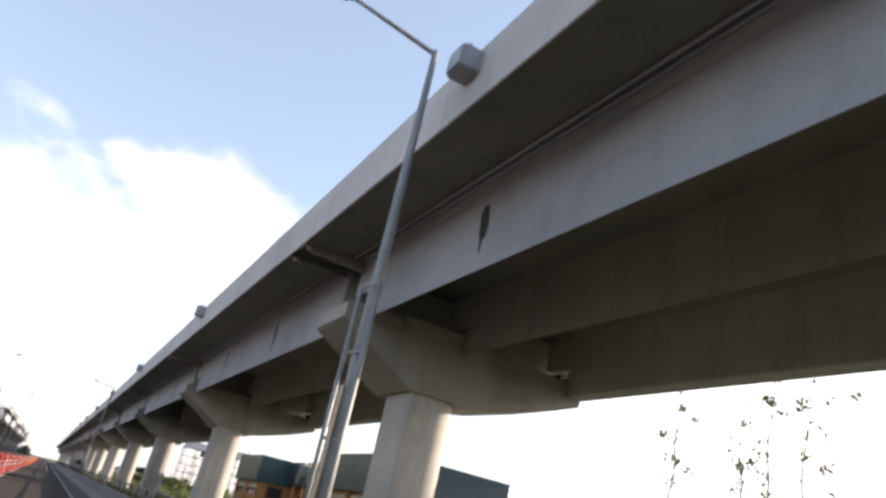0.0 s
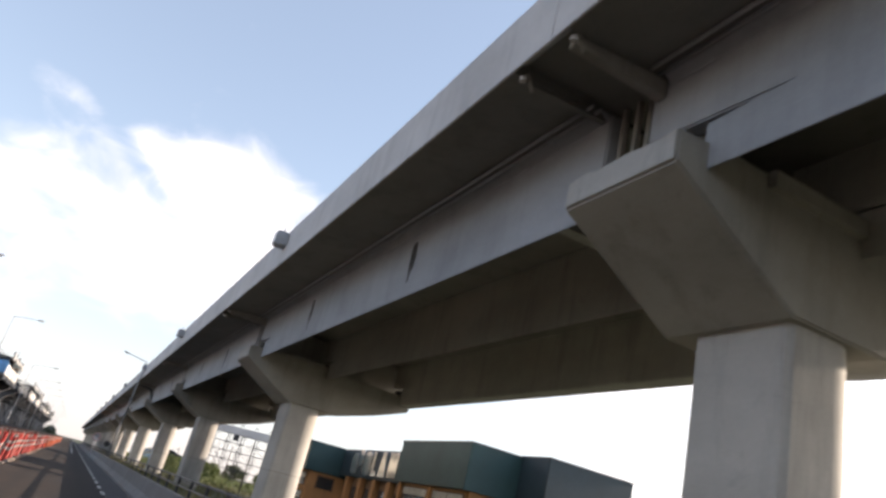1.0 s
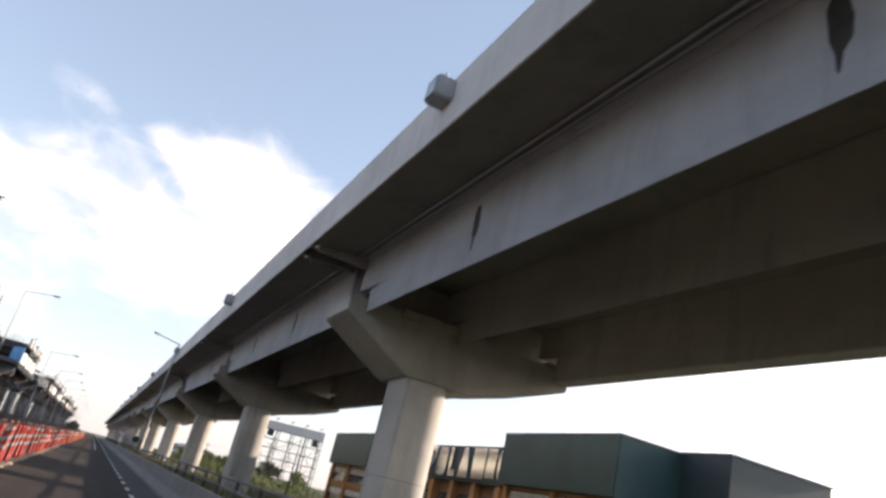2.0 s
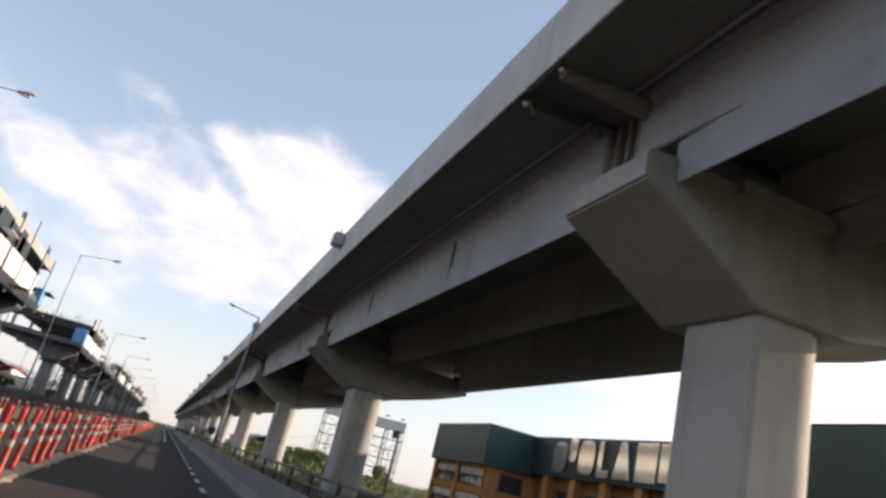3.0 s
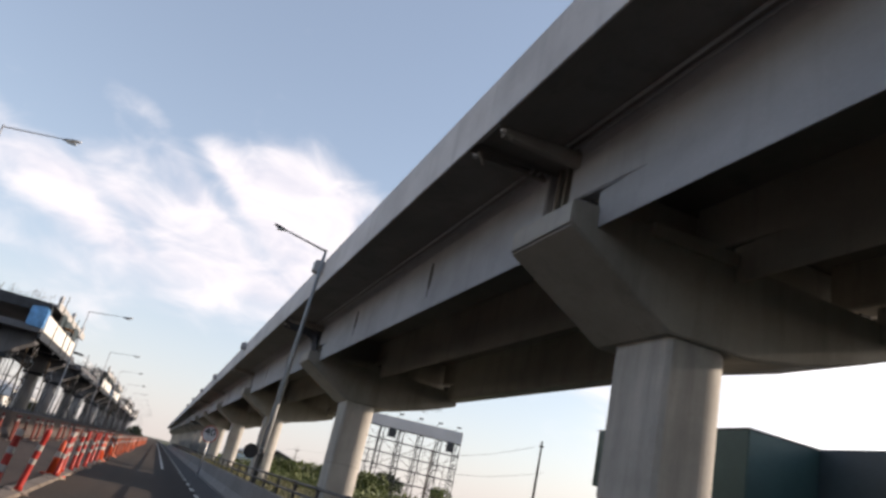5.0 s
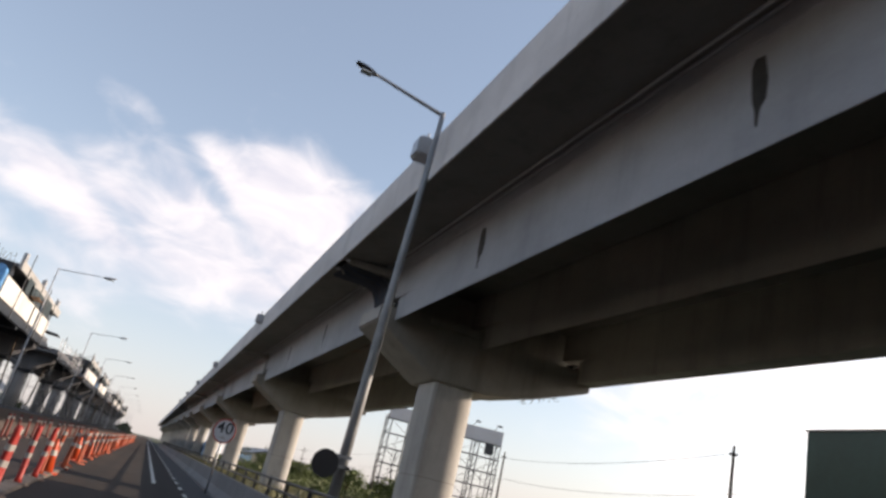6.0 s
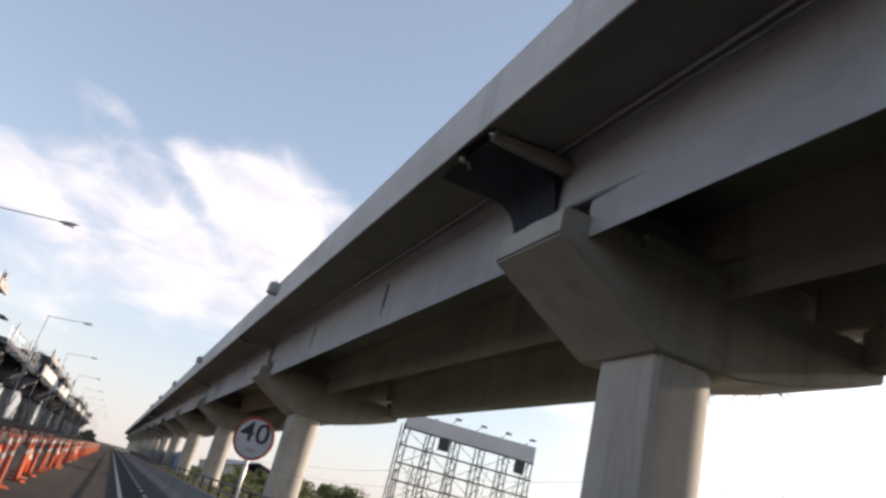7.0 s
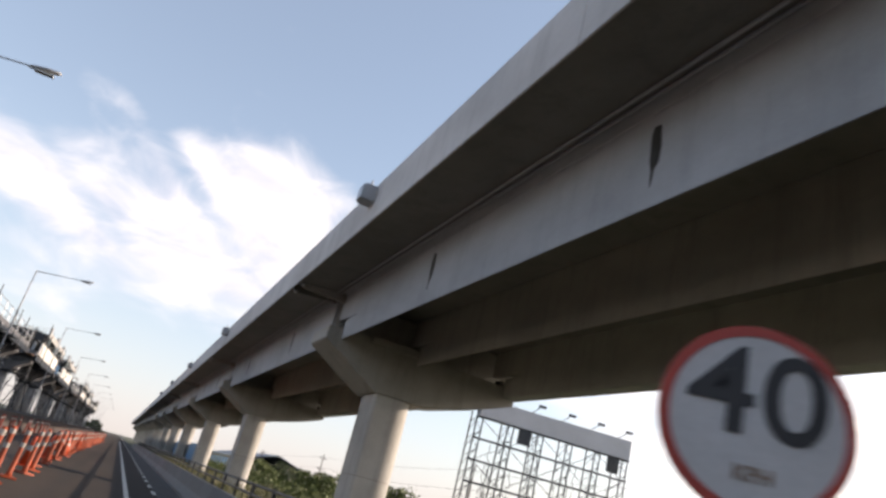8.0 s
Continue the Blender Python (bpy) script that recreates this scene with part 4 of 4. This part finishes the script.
def bay(y0, y1):
    part("bay_wall", Mesh().box(19.5, 27.5, y0 + 0.25, y1 - 0.25, -0.1, 3.75), TAN, shop, "ochre rendered wall", bevel=0.02)
    part("fascia", Mesh().box(18.95, 28.0, y0, y1, 3.62, 6.12), TEAL, shop, "teal clad fascia box", bevel=0.03)
    part("coping", Mesh().box(18.9, 28.05, y0 - 0.05, y1 + 0.05, 6.12, 6.17), GREY_ROOF, shop, "thin metal coping")
    n = 2
    w = (y1 - y0 - 0.9) / n
    for i in range(n):
        ya = y0 + 0.55 + i * w
        for z0, z1 in ((0.5, 1.75), (2.3, 3.4)):
            win = part("window", Mesh().box(19.42, 19.47, ya + 0.12, ya + w - 0.35, z0, z1), GLASS, shop, "dark reflecting window")
            part("window_frame", Mesh().box(19.38, 19.46, ya + 0.06, ya + 0.13, z0 - 0.06, z1 + 0.06).box(19.38, 19.46, ya + w - 0.36, ya + w - 0.29, z0 - 0.06, z1 + 0.06).box(19.38, 19.46, ya + 0.13, ya + w - 0.36, z1, z1 + 0.06), BROWN, win)
            part("mullion", Mesh().box(19.39, 19.45, ya + w / 2 - 0.13, ya + w / 2 - 0.08, z0, z1), BROWN, win)
            blind = Mesh()
            for k in range(5):
                blind.box(19.405, 19.418, ya + 0.15, ya + w - 0.38, z1 - 0.09 - 0.085 * k, z1 - 0.025 - 0.085 * k)
            tagged(part("blind", blind, PALE_WALL, win, "pale slatted blind half drawn"), kind="stuff")
            part("sill", Mesh().box(19.3, 19.5, ya + 0.04, ya + w - 0.27, z0 - 0.16, z0 - 0.06), TAN, win)
        part("pilaster", Mesh().box(19.2, 19.5, ya + w - 0.27, ya + w + 0.1, -0.1, 3.6), TAN, shop, bevel=0.02)
    part("belt_course", Mesh().box(19.34, 19.52, y0 + 0.2, y1 - 0.2, 1.9, 2.12), TAN, shop, bevel=0.02)
    side = part("side_window", Mesh().box(20.4, 21.9, y0 + 0.19, y0 + 0.24, 2.3, 3.3), GLASS, shop, "dark window in the end wall")
    part("window_frame", Mesh().box(20.3, 22.0, y0 + 0.15, y0 + 0.23, 3.3, 3.4).box(20.3, 20.4, y0 + 0.15, y0 + 0.23, 2.2, 3.3).box(21.9, 22.0, y0 + 0.15, y0 + 0.23, 2.2, 3.3), BROWN, side)


bay(45.6, 54.9)
bay(75.0, 84.5)
part("south_block", Mesh().box(22.2, 27.9, 42.9, 45.6, -0.1, 6.14), TEAL_SIDE, shop, "plain grey-teal end block", bevel=0.03)
part("south_coping", Mesh().box(22.14, 27.96, 42.84, 45.6, 6.14, 6.2), GREY_ROOF, shop)
part("centre_wall", Mesh().box(22.8, 27.5, 54.9, 75.0, -0.1, 4.0), BROWN, shop, "brown recessed wall")
part("sign_fascia", Mesh().box(22.2, 27.9, 54.9, 75.0, 3.85, 6.16), TEAL_SIDE, shop, "dark teal fascia behind the sign", bevel=0.03)
for y in (57.5, 60.6, 63.7, 66.8, 69.9, 73.0):
    part("column", Mesh().box(22.3, 22.78, y - 0.3, y + 0.3, -0.1, 3.86), TAN, shop, bevel=0.02)
for ya in (55.4, 58.2, 61.3, 64.4, 67.5, 70.6):
    part("shop_window", Mesh().box(22.74, 22.79, ya, ya + 1.7, 0.4, 3.1), GLASS, shop)
part("roof", Mesh().box(22.4, 27.6, 55.2, 74.7, 6.16, 6.2), GREY_ROOF, shop)
# raised sign: a row of plain pale shapes, each as wide and tall as what it stands for
low, tops = 4.08, 6.0


def sign_outline(kind, yc, w, z0, z1):
    h = z1 - z0
    if kind == "round":
        return [(yc + w / 2 * math.copysign(abs(math.cos(a)) ** 0.55, math.cos(a)), (z0 + z1) / 2 + h / 2 * math.copysign(abs(math.sin(a)) ** 0.55, math.sin(a))) for a in [2 * math.pi * i / 28 for i in range(28)]]
    if kind == "wedge":
        return [(yc - w / 2, z0), (yc + w / 2, z0), (yc + w * 0.18, z1), (yc - w * 0.18, z1)]
    if kind == "step":
        return [(yc - w / 2, z0), (yc + w / 2, z0), (yc + w / 2, z1), (yc + w * 0.1, z1), (yc + w * 0.1, z0 + 0.4), (yc - w / 2, z0 + 0.4)]
    return [(yc - w / 2, z0), (yc + w / 2, z0), (yc + w / 2, z1), (yc - w / 2, z1)]


for kind, yc, w, z0, z1 in (("round", 71.35, 1.5, low, 5.85), ("round", 69.9, 0.85, 4.75, 6.2), ("round", 68.4, 1.6, low, 6.0), ("step", 66.7, 1.1, low, tops), ("wedge", 65.0, 1.5, low, tops), ("slab", 63.0, 1.65, low, tops), ("slab", 61.4, 1.15, low + 0.1, tops), ("round", 59.9, 1.3, low, tops)):
    part("sign_shape", Mesh().prism(sign_outline(kind, yc, w, z0, z1), 22.02, 22.14, "x"), LETTER, shop, "pale raised sign shape", bevel=0.015)

# low building further south and pale sheds behind
def shed(x, y, w, d, h, wall, roof, label):
    s = thing("shed", label, "building", at=pose(x, y, 0))
    part("wall", Mesh().box(0, w, 0, d, -0.1, h), wall, s, bevel=0.02)
    part("roof", Mesh().prism([(-0.3, h), (w / 2, h + 0.16 * w), (w + 0.3, h), (w + 0.3, h + 0.12), (w / 2, h + 0.16 * w + 0.14), (-0.3, h + 0.12)], -0.3, d + 0.3), roof, s)
    for i in range(max(2, int(d / 4))):
        part("window", Mesh().box(-0.03, 0.02, 1.2 + i * 4, 2.6 + i * 4, 1.2, 2.2), GLASS, s)
    return s


shed(18.5, 205, 9, 46, 2.7, CREAM, GREY_ROOF, "long pale yellow shed with a grey roof")
shed(-46, 90, 10, 36, 4.0, PALE_WALL, GREY_ROOF, "pale warehouse across the road")
shed(-50, 150, 12, 50, 5.0, CREAM, GREY_ROOF, "cream warehouse across the road")
shed(-44, 215, 10, 60, 4.5, PALE_WALL, GREY_ROOF, "pale warehouse across the road")
for x, y in ((-22.9, 179.0), (-20.3, 180.5)):
    tent = thing("white_tent", "white peaked canopy tent", "tent", "white tents", pose(x, y, 0))
    part("canopy", Mesh().add([(-1.9, -1.9, 2.2), (1.9, -1.9, 2.2), (1.9, 1.9, 2.2), (-1.9, 1.9, 2.2), (0, 0, 4.0)], [(0, 1, 4), (1, 2, 4), (2, 3, 4), (3, 0, 4), (3, 2, 1, 0)]), PALE_WALL, tent)
    for sx in (-1.8, 1.8):
        for sy in (-1.8, 1.8):
            part("leg", Mesh().tube((sx, sy, -0.05), (sx, sy, 2.2), 0.05, sides=8), GALVANISED, tent)

red_house = thing("small_house", "small house with a faded red roof across the road", "house", at=pose(-36, 205, 0))
part("wall", Mesh().box(0, 7, 0, 9, -0.1, 3.2), CREAM, red_house, bevel=0.02)
part("roof", Mesh().prism([(-0.4, 3.1), (3.5, 4.9), (7.4, 3.1), (7.4, 3.24), (3.5, 5.05), (-0.4, 3.24)], -0.4, 9.4), RED, red_house, "faded red metal roof")
for y in (1.5, 5.5):
    part("window", Mesh().box(6.97, 7.03, y, y + 1.4, 1.1, 2.2), GLASS, red_house)
# blue site fence in panels, far along the viaduct
fence = thing("site_fence", "blue corrugated site fence beneath the viaduct", "fence")
for i in range(46):
    y = 190 + i * 3.0
    part("panel", Mesh().box(9.6, 9.64, y, y + 2.94, -0.05, 2.7), BLUE, fence)
    part("post", Mesh().box(9.64, 9.72, y - 0.06, y + 0.02, -0.05, 2.8), GALVANISED, fence)


# ---- billboard frame ----
bb = thing("billboard_frame", "bare steel billboard frame with a grey header panel", "billboard")
part("header", Mesh().add([(19.6, 131.0, 7.85), (31.2, 131.0, 8.0), (31.2, 131.0, 9.3), (19.6, 131.0, 8.95), (19.6, 131.5, 7.85), (31.2, 131.5, 8.0), (31.2, 131.5, 9.3), (19.6, 131.5, 8.95)], [(0, 1, 2, 3), (7, 6, 5, 4), (0, 4, 5, 1), (1, 5, 6, 2), (2, 6, 7, 3), (3, 7, 4, 0)]), HEADER, bb, "plain grey header panel")
for x in (22.6, 29.6):
    part("dark_panel", Mesh().box(x, x + 0.9, 131.1, 131.25, 6.9, 7.88), DARK_STEEL, bb, "dark leftover panel")
for i in range(6):
    x = 19.7 + i * 2.26
    for dx, dy in ((-0.22, 0.0), (0.22, 0.0), (0.0, 1.3)):
        part("leg", Mesh().tube((x + dx, 131.2 + dy, -0.05), (x + dx, 131.2 + dy, 8.2), 0.05, sides=6), DARK_STEEL, bb)
    lat = Mesh()
    for k in range(14):
        z = 0.4 + k * 0.55
        s = 1 if k % 2 else -1
        lat.tube((x - 0.22 * s, 131.2, z), (x + 0.22 * s, 131.2, z + 0.55), 0.022, sides=5)
        lat.tube((x, 132.5, z), (x + 0.22 * s, 131.2, z + 0.55), 0.022, sides=5)
    part("leg_bracing", lat, DARK_STEEL, bb)
for k in range(6):
    z = 1.2 + k * 1.32
    part("crossbeam", Mesh().tube((19.5, 131.15, z), (31.3, 131.15, z + 0.03 * k), 0.065, sides=6), DARK_STEEL, bb)
    br = Mesh()
    for i in range(5):
        x = 19.7 + i * 2.26
        if (i + k) % 2:
            br.tube((x, 131.15, z), (x + 2.26, 131.15, z + 1.32), 0.022, sides=5)
        else:
            br.tube((x + 2.26, 131.15, z), (x, 131.15, z + 1.32), 0.022, sides=5)
    part("diagonal", br, DARK_STEEL, bb)
for i in range(5):
    x = 21.0 + i * 2.3
    z = 8.98 + (x - 19.6) * 0.03
    f = part("floodlight_arm", Mesh().tube((x, 131.2, z), (x + 0.1, 130.3, z + 0.35), 0.025, sides=6), DARK_STEEL, bb)
    part("floodlight", Mesh().box(x - 0.12, x + 0.32, 130.1, 130.35, z + 0.28, z + 0.42), DARK_STEEL, f)


rnd = random.Random(17)
for k in range(20):
    x, top = rnd.uniform(19.9, 31.0), rnd.choice((7.8, 6.5, 5.2))
    pts, z = [], top
    while z > max(0.4, top - rnd.uniform(2.5, 6.0)):
        pts.append((x + rnd.gauss(0, 0.09), 131.05 + rnd.gauss(0, 0.03), z))
        z -= 0.45
    if len(pts) > 2:
        part("loose_cable", Mesh().path([(px + 0.001 * q, py, pz) for q, (px, py, pz) in enumerate(pts)], 0.025, 5), DARK_STEEL, bb, "loose dark cable hanging on the frame")


# ---- utility poles and wires ----
def utility_pole(x, y, top, arms):
    u = thing("utility_pole", "dark wooden utility pole with crossarms" if arms else "thin dark wooden pole with one wire clamp", "utility pole", "utility poles beside the highway", pose(x, y, 0))
    part("pole", Mesh().lathe([(0.075, -0.1), (0.055, top * 0.6), (0.04, top)], 10), WOOD_POLE, u, smooth=True)
    if not arms:
        part("clamp", Mesh().box(-0.09, 0.09, -0.09, 0.09, top - 0.28, top - 0.22), DARK_STEEL, u)
        return u
    for k, z in enumerate((top - 0.5, top - 1.5)):
        part("crossarm", Mesh().box(-0.38, 0.38, -0.03, 0.03, z - 0.035, z + 0.035), WOOD_POLE, u)
        for s in (-0.33, 0.33):
            part("insulator", Mesh().lathe([(0.03, z + 0.05), (0.05, z + 0.1), (0.03, z + 0.17)], 8, (s, 0)), SIGN_WHITE, u)
    return u


POLES = [(16.0, 84.4, 4.95), (17.5, 102.4, 4.75), (18.5, 128.0, 4.6), (19.5, 165.0, 4.6), (20.5, 205.0, 4.6)]
for q in POLES:
    utility_pole(*q, q[1] > 150)
for x, y, top in ((-32.0, 211.0, 9.6), (-32.0, 236.0, 9.8), (-29.0, 150.0, 8.8), (-30.0, 118.0, 8.6)):
    utility_pole(x, y, top, True)
for a, b in zip(POLES[:4], POLES[1:5]):
    for s, h in ((-0.33, 0.45), (0.33, 1.45)):
        w = Mesh()
        pts = []
        for i in range(13):
            q = i / 12
            pts.append(Vector((a[0] + (b[0] - a[0]) * q + s, a[1] + (b[1] - a[1]) * q, a[2] + (b[2] - a[2]) * q - h + 0.12 - 1.2 * q * (1 - q))))
        w.path(pts, 0.008, 4)
        solid("power_cable", w, DARK_STEEL, "thin sagging black power cable", "cable", group="power cables")


# ---- trees, bushes, grass ----
def leaves(m, rnd, centre, radius, count, size, flat=0.8):
    for _ in range(count):
        d = Vector((rnd.gauss(0, 1), rnd.gauss(0, 1), rnd.gauss(0, 1))).normalized() * radius * rnd.uniform(0.35, 1.05) ** 0.6
        p = Vector(centre) + Vector((d.x, d.y, d.z * flat))
        e = Euler((rnd.uniform(0, 6.3), rnd.uniform(0, 6.3), rnd.uniform(0, 6.3))).to_matrix()
        s = size * rnd.uniform(0.6, 1.4)
        m.add([p + e @ Vector(v) for v in ((-s, 0, 0), (0, -s * 0.45, 0), (s, 0, s * 0.1), (0, s * 0.45, 0))], [(0, 1, 2, 3)])


def tree(x, y, height, spread, seed, label, mat=None, count=2200, size=0.16, clumps=16, bare=0.4):
    rnd = random.Random(seed)
    t = thing("tree", label, "tree", at=pose(x, y, 0))
    trunk = Mesh().tube((0, 0, -0.1), (0.05, 0.02, height * 0.45), 0.035 * height, 0.022 * height, 10)
    crown = Mesh()
    for i in range(clumps):
        a, q = rnd.uniform(0, 6.28), rnd.uniform(bare, 1.0)
        r = spread * math.sqrt(rnd.random()) * (1.15 - 0.6 * (q - bare) / (1 - bare))
        c = Vector((r * math.cos(a), r * math.sin(a), height * q - 0.2))
        trunk.tube((0.05, 0.02, height * rnd.uniform(0.25, 0.45)), c, 0.010 * height, 0.003 * height, 6)
        leaves(crown, rnd, c, spread * rnd.uniform(0.25, 0.48), count // clumps, size)
    part("trunk", trunk, BARK, t, "bare branching trunk")
    part("crown", crown, mat or LEAF, t, "uneven leafy crown")
    return t


def slender_tree(x, y, height, seed):
    """A thin upright tree, nearly bare, with clusters of small leaves at the ends of drooping twigs."""
    rnd = random.Random(seed)
    t = thing("tree", "slender half-bare tree with small hanging leaf clusters", "tree", "slender trees behind the viaduct", pose(x, y, 0))
    stem, crown = Mesh(), Mesh()
    pts = [Vector((0, 0, -0.1))]
    while pts[-1].z < height:
        pts.append(pts[-1] + Vector((rnd.gauss(0, 0.06), rnd.gauss(0, 0.06), 0.55)))
    for k, (a, b) in enumerate(zip(pts, pts[1:])):
        r = 0.048 * (1 - 0.8 * k / len(pts))
        stem.tube(a, b, r, r * 0.94, 8)
        if k < 5:
            continue
        for _ in range(rnd.choice((1, 1, 2))):
            w, long = rnd.uniform(0, 6.28), rnd.uniform(0.25, 1.15)
            tip = b + Vector((long * math.cos(w), long * math.sin(w), rnd.uniform(-0.5, 0.25)))
            mid = (b + tip) / 2 + Vector((0, 0, 0.18))
            stem.path([b, mid, tip], 0.01, 5)
            leaves(crown, rnd, tip, rnd.uniform(0.12, 0.28), rnd.randint(10, 22), 0.085, 1.0)
        leaves(crown, rnd, b, 0.12, 5, 0.07, 1.2)
    part("trunk", stem, BARK, t, "thin bare stem with drooping twigs")
    part("crown", crown, LEAF, t, "scattered small leaf clusters")


for x, y, h, seed in ((17.0, 13.7, 8.3, 3), (17.3, 17.6, 8.1, 4), (17.4, 15.3, 7.0, 5), (17.2, 12.6, 7.6, 6)):
    slender_tree(x, y, h, seed)
random.seed(21)
for i in range(17):
    x, y = random.uniform(15.5, 30), 116 + i * 7.5 + random.uniform(-3, 3)
    tree(x, y, 1.6 + 0.008 * (y - 110) + random.uniform(0.0, 0.9) + 0.03 * (x - 16), random.uniform(1.8, 2.8), 40 + i, random.choice(("round green shrub-like tree beside the billboard", "dense low green tree behind the viaduct")), random.choice((LEAF, LEAF, LEAF_DARK)), 2600, 0.15, 18, 0.12)
for i in range(12):
    x, y = random.uniform(-40, -24), 60 + i * 22 + random.uniform(-6, 6)
    tree(x, y, random.uniform(4.0, 6.0) if y < 100 else random.uniform(1.8, 3.0), random.uniform(1.8, 2.8), 90 + i, "dark green roadside tree beyond the opposite carriageway", LEAF_DARK, 1700, 0.24, 16, 0.25)
for i in range(3):
    tree(random.uniform(-10.5, -8.5) - 0.02 * i, 370 + i * 30, random.uniform(3.5, 5.0), 2.4, 130 + i, "hazy far tree beside the highway", LEAF_DARK, 1200, 0.3, 14, 0.25)

bush, grass = Mesh(), Mesh()
rnd = random.Random(5)
for _ in range(520):
    x, y = rnd.uniform(10.5, 34), rnd.uniform(92, 290)
    h = rnd.uniform(0.5, 1.3)
    leaves(bush, rnd, (x, y, h * 0.5), h, 70, 0.13, 0.75)
for _ in range(26000):
    x, y = 3.3 + 20 * rnd.random() ** 1.6, rnd.uniform(-5, 230)
    if 18.8 < x < 28.5 and 45 < y < 84:
        continue
    h, a = rnd.uniform(0.15, 0.55), rnd.uniform(0, 6.28)
    dx, dy = 0.03 * math.cos(a), 0.03 * math.sin(a)
    lx, ly = rnd.gauss(0, 0.1), rnd.gauss(0, 0.1)
    grass.add([(x - dx, y - dy, -0.06), (x + dx, y + dy, -0.06), (x + lx, y + ly, h)], [(0, 1, 2)])
solid("bushes", bush, LEAF, "tangle of green bushes behind the viaduct", "bushes", "stuff")
solid("grass", grass, DRY_GRASS, "dry yellow-green grass under the viaduct", "grass", "stuff")
